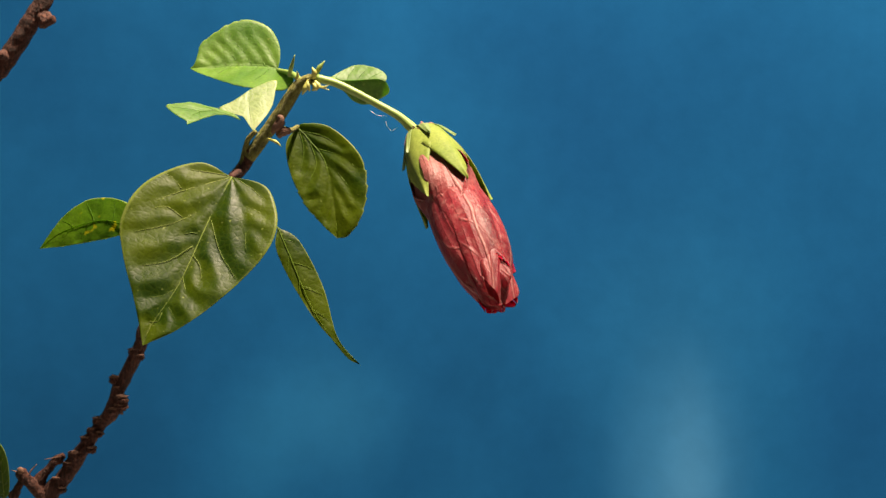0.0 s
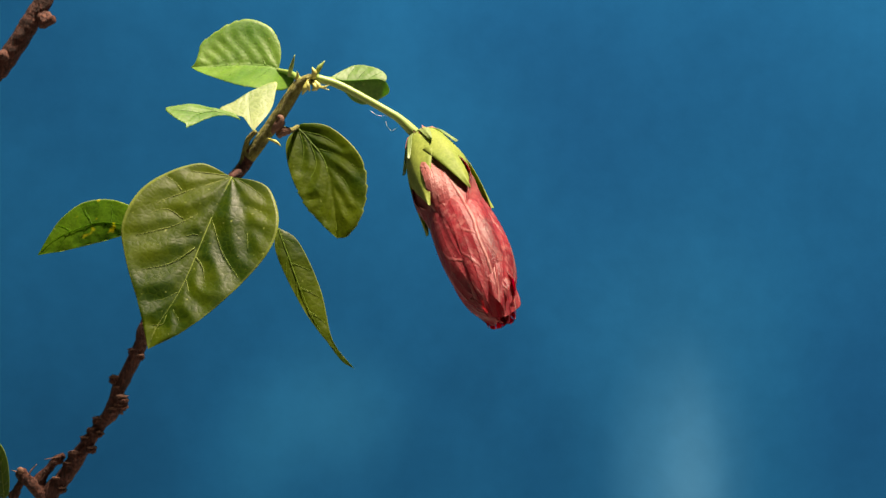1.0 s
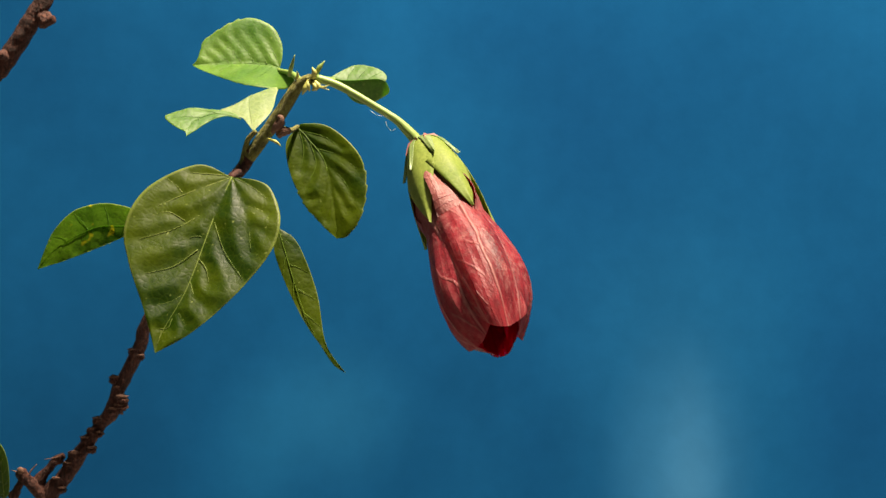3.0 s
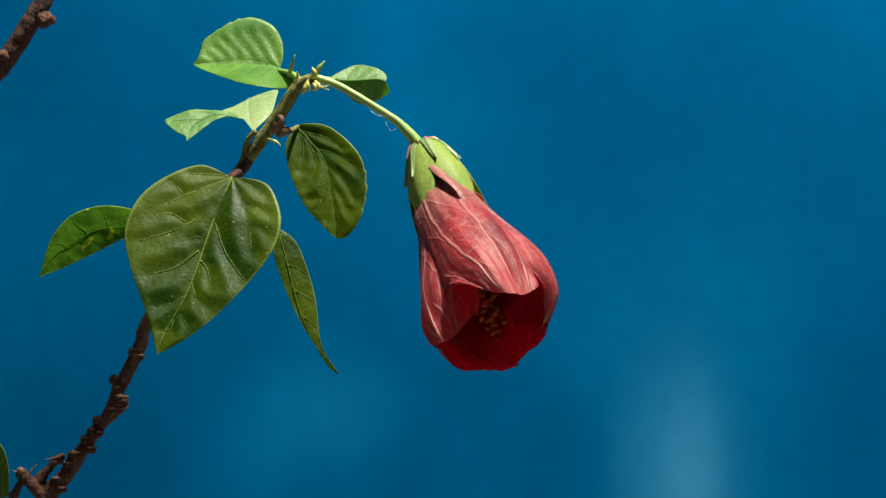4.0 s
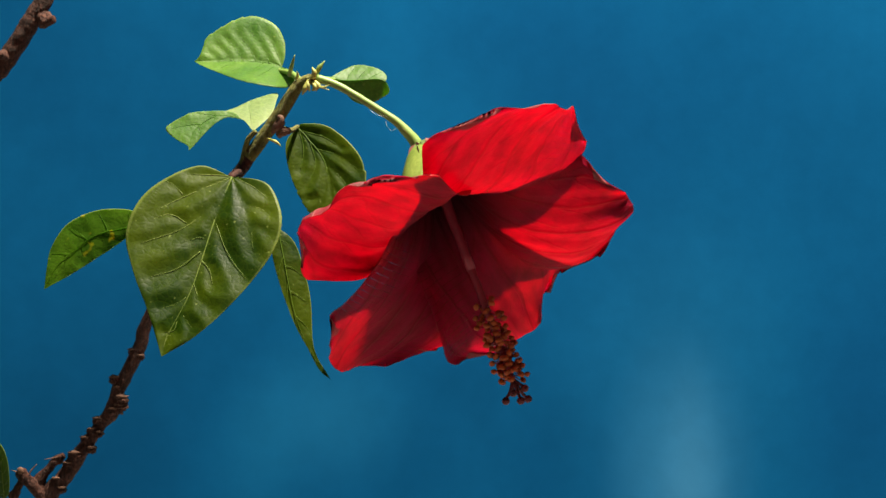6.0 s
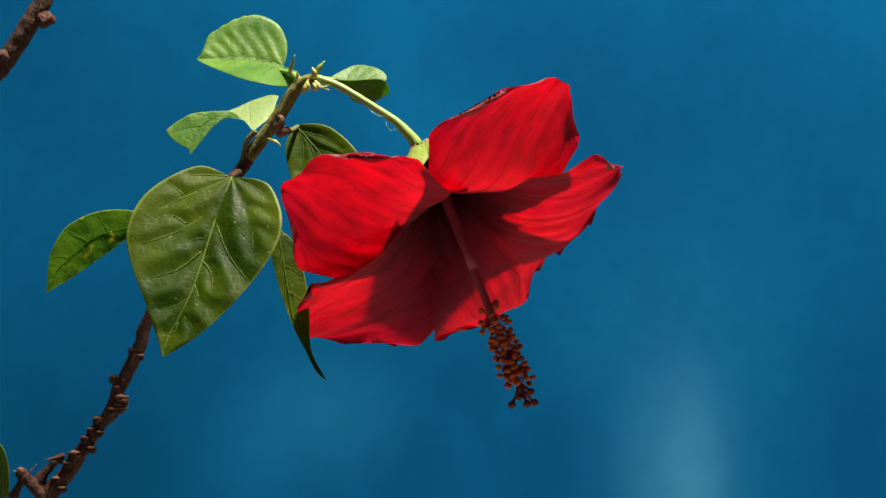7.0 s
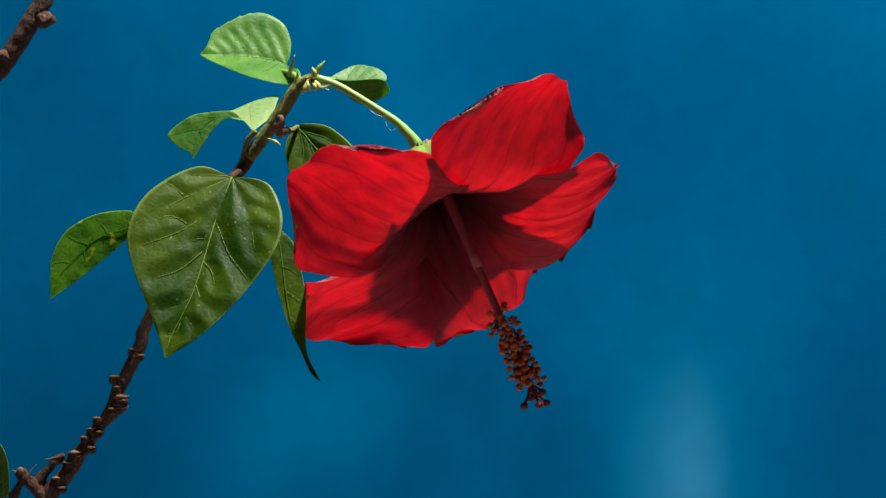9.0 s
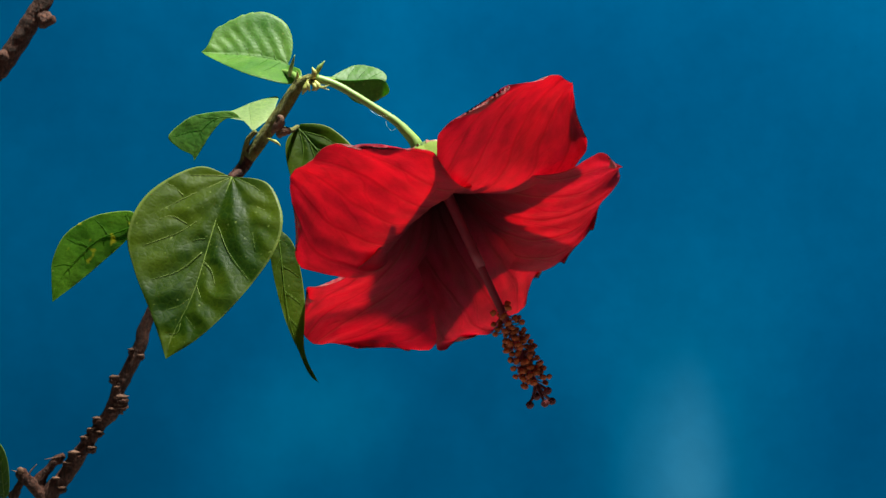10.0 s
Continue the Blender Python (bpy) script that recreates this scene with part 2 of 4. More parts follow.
def backdrop_material():
    m, t, b = material("backdrop")
    p = mapped(t, "Object", (1, 1, 0.55))
    a = noise_tex(t, p, 6.0, 3)
    w = noise_tex(t, mapped(t, "Object", (1, 1, 1)), 70, 4)
    c = ramp(t, a, [(0.34, (0.0002, 0.0485, 0.1340)), (0.66, (0.0003, 0.0690, 0.1800))])
    # soft highlights and darker areas painted into the cloth's colour
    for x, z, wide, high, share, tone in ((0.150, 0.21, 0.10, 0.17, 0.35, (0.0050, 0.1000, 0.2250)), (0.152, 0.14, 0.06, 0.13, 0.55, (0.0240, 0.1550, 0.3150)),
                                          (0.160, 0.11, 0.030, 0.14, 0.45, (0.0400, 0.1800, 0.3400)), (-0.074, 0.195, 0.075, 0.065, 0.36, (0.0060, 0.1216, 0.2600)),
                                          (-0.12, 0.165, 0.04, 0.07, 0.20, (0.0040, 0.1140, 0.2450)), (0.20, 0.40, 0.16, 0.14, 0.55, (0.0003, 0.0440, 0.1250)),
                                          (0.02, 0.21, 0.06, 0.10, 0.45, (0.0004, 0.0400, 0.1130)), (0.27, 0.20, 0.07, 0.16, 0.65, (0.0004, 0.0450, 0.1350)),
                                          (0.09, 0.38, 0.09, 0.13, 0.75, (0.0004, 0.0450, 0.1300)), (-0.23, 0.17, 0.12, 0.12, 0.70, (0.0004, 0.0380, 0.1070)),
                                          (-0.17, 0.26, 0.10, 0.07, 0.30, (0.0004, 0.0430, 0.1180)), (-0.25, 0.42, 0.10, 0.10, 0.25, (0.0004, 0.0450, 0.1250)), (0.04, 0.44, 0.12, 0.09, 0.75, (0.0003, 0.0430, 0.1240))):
        c = mixed(t, mixed(t, 1.0, painted_light(t, x, z, wide, high), (share,) * 3, "MULTIPLY"), c, tone)
    c = mixed(t, 0.18, c, ramp(t, w, [(0.3, (0.55, 0.55, 0.55)), (0.7, (1, 1, 1))]), "MULTIPLY")
    t.links.new(c, b.inputs["Base Color"])
    b.inputs["Roughness"].default_value = 1.0
    b.inputs["Specular IOR Level"].default_value = 0.0
    bumped(t, b, w, 0.15, 0.001)
    return m


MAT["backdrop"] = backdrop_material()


# ---- mesh helpers ----
def mesh_ob(name, verts, faces, mat, smooth=True):
    me = bpy.data.meshes.new(name)
    me.from_pydata([tuple(v) for v in verts], [], faces)
    for m in (mat if isinstance(mat, (list, tuple)) else [mat]):
        me.materials.append(m)
    if smooth:
        me.shade_smooth()
    me.update()
    return new(name, me)


def under(ob, parent, m=None, label=""):
    """ob becomes a part of parent, at the pose m in the parent's space."""
    ob.parent = parent
    if m is not None:
        ob.matrix_basis = m
    return tagged(ob, label)


def smooth_line(points, steps=8):
    """A Catmull-Rom line through the points (each with its radius last)."""
    p = [np.array(q, float) for q in points]
    p = [2 * p[0] - p[1], *p, 2 * p[-1] - p[-2]]
    out = []
    for i in range(1, len(p) - 2):
        for k in range(steps):
            f = k / steps
            out.append(0.5 * (2 * p[i] + (p[i + 1] - p[i - 1]) * f + (2 * p[i - 1] - 5 * p[i] + 4 * p[i + 1] - p[i + 2]) * f * f
                              + (3 * p[i] - p[i - 1] - 3 * p[i + 1] + p[i + 2]) * f ** 3))
    out.append(p[-2])
    return np.array(out)


def tube(points, sides=10, steps=8, rough=0.0, seed=0.0, caps=True):
    """Verts and faces of a tube along points (x, y, z, radius), its skin uneven by rough."""
    line = smooth_line(points, steps)
    verts, faces = [], []
    up = Vector((0.3, 1.0, 0.2)).normalized()
    for i, q in enumerate(line):
        a, b = line[max(i - 1, 0)], line[min(i + 1, len(line) - 1)]
        d = Vector(b[:3] - a[:3]).normalized()
        x = up.cross(d).normalized()
        y = d.cross(x)
        for k in range(sides):
            w = 2 * math.pi * k / sides
            n = math.cos(w) * x + math.sin(w) * y
            c = Vector(q[:3])
            r = q[3] * (1 + rough * noise.noise((c + n * q[3]) * 320 + Vector((seed, 0, 0))) + 0.6 * rough * noise.noise((c + n * q[3]) * 900))
            verts.append(c + n * r)
    for i in range(len(line) - 1):
        for k in range(sides):
            a, b = i * sides + k, i * sides + (k + 1) % sides
            faces.append((a, b, b + sides, a + sides))
    if caps:
        faces.append(tuple(range(sides))[::-1])
        faces.append(tuple(range((len(line) - 1) * sides, len(line) * sides)))
    return verts, faces


def ball(r, stretch=(1, 1, 1), rings=7, segs=9, rough=0.0, seed=0):
    verts, faces = [], []
    for i in range(rings + 1):
        a = math.pi * i / rings
        for k in range(segs):
            w = 2 * math.pi * k / segs
            n = Vector((math.sin(a) * math.cos(w), math.sin(a) * math.sin(w), math.cos(a)))
            f = r * (1 + rough * noise.noise(n * 2.3 + Vector((seed, 0, 0))))
            verts.append((n.x * f * stretch[0], n.y * f * stretch[1], n.z * f * stretch[2]))
    for i in range(rings):
        for k in range(segs):
            a, b = i * segs + k, i * segs + (k + 1) % segs
            faces.append((a, a + segs, b + segs, b))
    return verts, faces


def moved(verts, m):
    return [m @ Vector(v) for v in verts]


def joined(pieces):
    verts, faces = [], []
    for v, f in pieces:
        n = len(verts)
        verts += list(v)
        faces += [tuple(i + n for i in q) for q in f]
    return verts, faces


# ---- setting ----
def box_ob(name, x0, x1, y0, y1, z0, z1, mat):
    v = [(x, y, z) for z in (z0, z1) for y in (y0, y1) for x in (x0, x1)]
    f = [(0, 2, 3, 1), (4, 5, 7, 6), (0, 1, 5, 4), (2, 6, 7, 3), (0, 4, 6, 2), (1, 3, 7, 5)]
    return tagged(mesh_ob(name, v, f, mat, False), kind="structure")


tagged(box_ob("floor", -1.5, 1.5, -1.6, 1.4, -0.05, 0.0, MAT["wall"]), "plain grey floor under the plant", "floor")
tagged(box_ob("ceiling", -1.5, 1.5, -1.6, 1.4, 2.4, 2.45, MAT["wall"]), "plain grey ceiling", "ceiling")
for nm, b in (("wall_north", (-1.5, 1.5, 1.4, 1.45)), ("wall_south", (-1.5, 1.5, -1.65, -1.6)),
              ("wall_west", (-1.55, -1.5, -1.6, 1.4)), ("wall_east", (1.5, 1.55, -1.6, 1.4))):
    tagged(box_ob(nm, *b, 0.0, 2.4, MAT["wall"]), "plain grey wall", "wall")


def backdrop():
    """A hanging cloth behind the plant, with shallow folds."""
    nx, nz = 90, 60
    verts = []
    for back in (0.0, 0.002):
        for j in range(nz + 1):
            for i in range(nx + 1):
                x, z = -0.9 + 1.8 * i / nx, 1.5 * j / nz
                y = 0.55 + back + 0.005 * noise.noise((x * 5.0, z * 1.4, 3.0)) + 0.001 * noise.noise((x * 14.0, z * 3.0, 8.0))
                verts.append((x, y, z))
    faces = []
    n = (nx + 1) * (nz + 1)
    for j in range(nz):
        for i in range(nx):
            a = j * (nx + 1) + i
            q = (a, a + 1, a + nx + 2, a + nx + 1)
            faces += [q, tuple(n + k for k in q[::-1])]
    return tagged(mesh_ob("backdrop", verts, faces, MAT["backdrop"]), "mottled deep blue cloth backdrop with soft highlights painted in", "backdrop", kind="structure")


backdrop()


# ---- leaves ----
def facing(base, tip, normal):
    """A pose at base whose x runs to tip and whose z lies as near as can be to normal."""
    x = (Vector(tip) - Vector(base)).normalized()
    z = Vector(normal)
    z = (z - z.dot(x) * x).normalized()
    m = Matrix.Identity(4)
    for i, c in enumerate((x, z.cross(x), z)):
        for k in range(3):
            m[k][i] = c[k]
    m.translation = Vector(base)
    return m


def evenly(points, n):
    """n + 1 places at even steps along a smooth line through the points."""
    line = smooth_line(points, 12)
    run = np.concatenate([[0], np.cumsum(np.linalg.norm(np.diff(line, axis=0), axis=1))])
    at = np.linspace(0, run[-1], n + 1)
    return np.stack([np.interp(at, run, line[:, k]) for k in range(line.shape[1])], 1)


def distance_to(p, line):
    """How far the places p lie from a line, and on which side of it."""
    best, side = np.full(p.shape[:-1], 1e9), np.zeros(p.shape[:-1])
    for a, b in zip(line[:-1], line[1:]):
        d = b - a
        f = np.clip(((p - a) @ d) / max(d @ d, 1e-12), 0, 1)
        q = p - (a + f[..., None] * d)
        r = np.hypot(q[..., 0], q[..., 1])
        s = np.sign(d[0] * (p[..., 1] - a[1]) - d[1] * (p[..., 0] - a[0]))
        near = r < best
        best, side = np.where(near, r, best), np.where(near, s, side)
    return best, side


class LeafForm:
    """A leaf in its own space: x from base to tip (1 = its length), y across, z up from its upper face.
    midrib and the margins are smooth lines through a few places; veins are (x, y, heading, length, bend)."""

    def __init__(self, length, midrib, left, right, slope, fold, bow, bulge, veins, pairs, teeth, seed):
        self.length, self.slope, self.fold, self.bow, self.bulge, self.teeth, self.seed = length, slope, fold, bow, bulge, teeth, seed
        base, tip = (0.0, 0.0), (1.0, 0.0)
        self.nu, self.nv = (96, 44) if length > 0.03 else (60, 28)
        self.mid = evenly([base, *midrib, tip], self.nu)
        self.margins = {1: evenly([base, *left, tip], self.nu), -1: evenly([base, *right, tip], self.nu)}
        self.lines = []
        for x, y, heading, reach, bend in veins or ():
            h = radians(heading)
            d, w = np.array([math.cos(h), math.sin(h)]) * reach, np.array([-math.sin(h), math.cos(h)]) * reach * bend
            o = np.array([x, y])
            self.lines.append(evenly([o, o + 0.5 * d + w, o + d], 10))
        for k in range(pairs):
            for sign in (1, -1):
                i = int((0.04 + 0.78 * k / pairs + (0.05 if sign > 0 else 0.0)) * self.nu)
                o, e = self.mid[i], self.margins[sign][min(i + int((0.12 + 0.06 * k / pairs) * self.nu), self.nu)]
                e = o + 0.86 * (e - o)
                if np.hypot(*(e - o)) > 0.04:
                    c = 0.5 * (o + e) - 0.10 * (self.mid[min(i + 8, self.nu)] - o)
                    self.lines.append(evenly([o, c, e], 10))

    def height(self, p, v=None):
        """The height of the sheet over the places p, in lengths of the leaf."""
        off, side = distance_to(p, self.mid)
        fold = np.where(side > 0, self.fold[0], self.fold[1])
        z = self.slope[0] * p[..., 0] + self.slope[1] * p[..., 1] + fold * np.sqrt(off * off + 0.0002) + self.bow * p[..., 0] ** 2
        near = off
        for line in self.lines:
            near = np.minimum(near, distance_to(p, line)[0])
        g = self.bulge * 0.03
        swell = 1 - np.exp(-(near / 0.075) ** 2)
        if v is not None:
            swell = swell * (1 - 0.7 * np.abs(v) ** 5)
        return z + g * swell - 0.004 * self.bulge * np.exp(-(near / 0.012) ** 2)

    def sheet(self, thick):
        v = np.linspace(-1, 1, self.nv + 1)
        s = np.linspace(0, 1, self.nu + 1)
        edge = np.where((v > 0)[None, :, None], self.margins[1][:, None], self.margins[-1][:, None])
        saw = self.teeth * (0.5 - (s * 13) % 1.0) * (s > 0.5)
        p = self.mid[:, None] + (np.abs(v)[None, :] * (1 + saw[:, None] * np.abs(v)[None, :] ** 8))[..., None] * (edge - self.mid[:, None])
        z = self.height(p, v[None, :])
        for i in range(self.nu + 1):
            for j in range(self.nv + 1):
                x, y = p[i, j]
                z[i, j] += 0.016 * noise.noise((x * 3.1 + self.seed, y * 3.1, self.seed)) + 0.0035 * noise.noise((x * 13 + self.seed, y * 13, 5.0)) + 0.012 * abs(v[j]) ** 4 * noise.noise((x * 7, self.seed, v[j]))
        top = np.concatenate([p, z[..., None]], -1).reshape(-1, 3) * self.length
        verts = np.concatenate([top, top - np.array([0, 0, thick])])
        n, m = len(top), self.nv + 1
        faces = []
        for i in range(self.nu):
            for j in range(self.nv):
                a = i * m + j
                faces += [(a, a + m, a + m + 1, a + 1), (n + a, n + a + 1, n + a + m + 1, n + a + m)]
            for a, b in ((i * m, (i + 1) * m), ((i + 1) * m + self.nv, i * m + self.nv)):
                faces.append((a, n + a, n + b, b))
        uv = np.stack(np.broadcast_arrays(s[:, None], np.abs(v)[None, :]), -1).reshape(-1, 2)
        return verts.tolist(), faces, np.concatenate([uv, uv])

    def ribbon(self, line, r, taper):
        z = self.height(line)
        n = len(line) - 1
        return [(*(q * self.length), h * self.length + 0.00004, r * (1 - taper * k / n)) for k, (q, h) in enumerate(zip(line, z))]


LEAVES = {}


def spread(name, base, length, heading, midrib, left, right, normal, label, veins=None, pairs=0, bulge=0.5, fold=(0.0, 0.0), bow=0.0, mat="leaf", vein="vein", teeth=0.0, axis=None, rib=0.00030):
    """A leaf on the branch: its base, length, heading (degrees from the x axis, in the upright plane), outline and the way it faces."""
    h = radians(heading)
    along = Vector((math.cos(h), 0, math.sin(h)))
    m = facing(base, Vector(base) + along, (0, -1, 0))
    n = Vector(normal)
    slope = tuple(-n.dot(m.to_3x3().col[k]) / abs(n.y) for k in (0, 1))
    form = LeafForm(length, midrib, left, right, slope, fold, bow, bulge, veins, pairs, teeth, 1.7 * len(LEAVES))
    verts, faces, uv = form.sheet(0.00028)
    turn = Matrix.Identity(4)
    if axis:
        turn = facing(base, Vector(base) + Vector((axis[0], 0, axis[1])), (0, -1, 0)).inverted() @ m
    ob = mesh_ob("leaf", moved(verts, turn), faces, MAT[mat])
    ob.data.uv_layers.new(name="UVMap").data.foreach_set("uv", uv[[i for q in faces for i in q]].ravel().astype(np.float32))
    under(ob, branch, HOME @ m @ turn.inverted(), label)
    under(mesh_ob("midrib", moved((q := tube(form.ribbon(form.mid[:-4:4], rib, 0.8), 6, 2))[0], turn), q[1], MAT[vein]), ob)
    for line in form.lines:
        v, f = tube(form.ribbon(line, rib * 0.5, 0.6), 5, 2)
        under(mesh_ob("vein", moved(v, turn), f, MAT[vein]), ob)
    LEAVES[name] = (ob, m @ turn.inverted())
    return ob


# ---- the branch ----
branch = new("hibiscus_branch")
branch.location = (-0.150, 0.005, 0.0)
tagged(branch, "woody brown hibiscus branch with green leaves standing before blue cloth", "plant")
HOME = Matrix.Translation((0.150, -0.005, 0.0))


def on_branch(name, shape, mat, label=""):
    v, f = shape
    return under(mesh_ob(name, moved(v, HOME), f, MAT[mat]), branch, None, label)


on_branch("stem", tube([(-0.165, 0.005, -0.002, 0.0042), (-0.16, 0.005, 0.08, 0.0038), (-0.146, 0.005, 0.17, 0.0034), (-0.1239, 0.0050, 0.2207, 0.0027), (-0.1205, 0.0050, 0.2260, 0.0025), (-0.1168, 0.0050, 0.2309, 0.0024), (-0.1131, 0.0050, 0.2366, 0.0023), (-0.1099, 0.0050, 0.2410, 0.0019), (-0.1067, 0.0050, 0.2454, 0.0019), (-0.1039, 0.0050, 0.2486, 0.0023), (-0.1025, 0.0050, 0.2521, 0.0023), (-0.1014, 0.0050, 0.2560, 0.0021), (-0.0984, 0.0050, 0.2620, 0.0021), (-0.0944, 0.0050, 0.2705, 0.0021),
                        (*(-0.0931, 0.0060, 0.2763), 0.0019), (*(-0.0842, 0.0080, 0.2948), 0.0018), (*(-0.0718, 0.0080, 0.3153), 0.0018), (*(-0.0632, 0.0060, 0.3250), 0.0020),
                        (*(-0.0596, 0.0050, 0.3306), 0.0023)], 18, 24, 0.13), "bark", "rough brown woody stem with leaf scars")
on_branch("shoot", tube([(*(-0.0608, 0.0050, 0.3285), 0.00215), (*(-0.0554, 0.0040, 0.3358), 0.0022), (*(-0.0500, 0.0030, 0.3433), 0.0022), (*(-0.0460, 0.0020, 0.3494), 0.0020), (*(-0.0428, 0.0010, 0.3523), 0.0016), (*(-0.0392, 0.0000, 0.3530), 0.0014)], 12, 8, 0.08), "bark_green", "greenish young shoot")
pedicel_root = Vector((-0.0392, 0.0000, 0.3530))


def spun(root, degrees):
    """A turn about the line of sight through root, clockwise as the camera sees it."""
    return Matrix.Translation(root) @ Matrix.Rotation(radians(degrees), 4, "Y") @ Matrix.Translation(-Vector(root))


pedicel = mesh_ob("pedicel", *tube([(0, 0, 0, 0.0013), *[(*(Vector(p) - pedicel_root), r) for p, r in (
    ((-0.0322, 0.0000, 0.3509), 0.00125), ((-0.0234, 0.0000, 0.3465), 0.0012), ((-0.0147, 0.0000, 0.3417), 0.0013), ((-0.0109, 0.0000, 0.3387), 0.0016), ((-0.0077, 0.0000, 0.3355), 0.0019), ((-0.0066, 0.0000, 0.3334), 0.0021))]], 12, 8, 0.05), MAT["stalk"])
under(pedicel, branch, HOME @ Matrix.Translation(pedicel_root), "slender green flower stalk")

spread("big", (-0.0636, -0.0140, 0.3217), 0.0534, -113.4, [(0.25, -0.00), (0.63, 0.02), (0.89, -0.01)], [(-0.03, 0.15), (0.00, 0.25), (0.14, 0.36), (0.33, 0.37), (0.61, 0.27), (0.84, 0.14)],
       [(0.00, -0.21), (0.21, -0.41), (0.45, -0.43), (0.62, -0.32), (0.81, -0.15)],
       (0.10, -0.80, 0.52), "broad heart-shaped glossy green leaf with pale veins", bulge=1.05, fold=(0.10, 0.12), bow=-0.06, veins=[(0.01, -0.01, -47, 0.54, -0.02), (0.00, -0.02, -75, 0.21, -0.01), (0.17, -0.02, -45, 0.44, 0.07), (0.43, -0.01, -45, 0.29, 0.09), (0.68, 0.01, -52, 0.15, 0.09), (0.81, 0.01, -31, 0.08, 0.31), (0.01, 0.01, 38, 0.42, 0.07), (-0.00, 0.03, 77, 0.21, 0.04), (0.12, 0.15, 88, 0.13, 0.04), (0.26, 0.01, 50, 0.36, -0.06), (0.47, 0.01, 47, 0.15, 0.11), (0.60, 0.02, 57, 0.18, -0.12), (0.77, 0.03, 56, 0.08, 0.00), (0.17, -0.22, -109, 0.13, -0.07), (0.31, -0.14, -77, 0.20, -0.20), (0.22, 0.22, 85, 0.10, 0.07), (0.36, -0.02, -64, 0.07, -0.10)])
spread("right", (-0.0484, 0.0360, 0.3404), 0.0396, -69.0, [(0.12, 0.05), (0.37, 0.12), (0.73, 0.07)], [(-0.01, 0.06), (0.10, 0.26), (0.40, 0.41), (0.68, 0.38), (0.91, 0.24), (1.01, 0.09)],
       [(0.10, -0.13), (0.34, -0.18), (0.63, -0.16), (0.77, -0.11), (0.89, -0.06)],
       (0.05, -0.90, 0.38), "oval dark green leaf with a notched edge", bulge=0.9, fold=(0.22, -0.05), bow=-0.08, teeth=0.05, vein="vein_green", veins=[(0.03, 0.01, -17, 0.34, 0.09), (0.16, 0.06, -25, 0.38, 0.18), (0.41, 0.12, -30, 0.36, 0.07), (0.61, 0.09, -31, 0.25, 0.06), (0.05, 0.03, 46, 0.37, 0.08), (0.23, 0.09, 43, 0.38, 0.08), (0.38, 0.12, 19, 0.38, 0.08), (0.55, 0.11, 11, 0.26, 0.02), (0.63, -0.04, -101, 0.07, 0.12)])
spread("lower", (-0.0509, -0.0040, 0.3068), 0.0493, -58.1, [(0.16, -0.02), (0.57, -0.07), (0.89, -0.05)], [(0.15, 0.07), (0.47, 0.05), (0.78, -0.03)],
       [(0.13, -0.08), (0.41, -0.10), (0.70, -0.08)],
       (0.15, -0.90, 0.40), "narrow hanging green leaf with a drawn-out tip", pairs=5, bulge=0.3, fold=(-0.1, -0.2), bow=-0.1, vein="vein_green", rib=0.0002)
spread("west", (-0.0982, 0.0120, 0.3073), 0.0345, -135.9, [(0.10, -0.04), (0.36, -0.14), (0.75, -0.12)], [(0.13, 0.05), (0.49, 0.04), (0.69, 0.03)],
       [(-0.08, -0.11), (0.19, -0.32), (0.50, -0.39), (0.75, -0.29), (0.88, -0.15)],
       (-0.1, -0.95, 0.25), "small green leaf with yellow specks", pairs=4, bulge=0.2, fold=(-0.25, 0.0), vein="leaf_specked", rib=0.0002, mat="leaf_specked")
spread("top_back", (-0.0548, 0.0360, 0.3593), 0.0291, 178.9, [(0.12, -0.04), (0.31, -0.05), (0.53, -0.04), (0.81, -0.01)], [(-0.12, 0.02), (-0.21, 0.11), (-0.23, 0.20), (-0.18, 0.27), (-0.06, 0.29), (0.35, 0.25), (0.84, 0.08)],
       [(-0.02, -0.15), (0.01, -0.33), (0.13, -0.51), (0.37, -0.60), (0.59, -0.54), (0.88, -0.32), (0.92, -0.19), (0.95, -0.06)],
       (0.0, -0.95, 0.28), "folded light green leaf with a toothed end", veins=[(0.0, -0.03, -58, 0.46, -0.04), (0.14, -0.04, -54, 0.46, -0.05), (0.29, -0.05, -50, 0.42, -0.05), (0.44, -0.05, -46, 0.34, -0.05), (0.58, -0.04, -42, 0.25, -0.05), (0.72, -0.02, -40, 0.15, 0.0), (0.08, -0.03, 55, 0.22, 0.04), (0.22, -0.04, 50, 0.22, 0.04), (0.38, -0.04, 46, 0.2, 0.04), (0.54, -0.04, 42, 0.16, 0.04), (0.7, -0.02, 38, 0.11, 0.0)], bulge=0.9, fold=(1.7, -0.1), mat="leaf_young", vein="leaf_young", teeth=0.04)
# one leaf with the curl; the paler colour here is painted-in sheen
spread("pale", (-0.0589, 0.0010, 0.3365), 0.0105, 104.4, [(0.18, 0.01), (0.45, 0.03), (0.75, 0.03)], [(0.42, 0.25), (0.55, 0.50), (0.70, 0.81), (0.82, 0.89), (0.87, 0.48)],
       [(0.38, -0.56), (0.78, -0.76), (1.00, -0.84), (1.06, -0.62)],
       (0.1, -0.55, 0.83), "shining base of a curled leaf, sheen painted in pale", bulge=0.3, fold=(-0.1, 0.1), mat="leaf_pale", vein="leaf_pale", axis=(-1, 0), rib=0.00014)
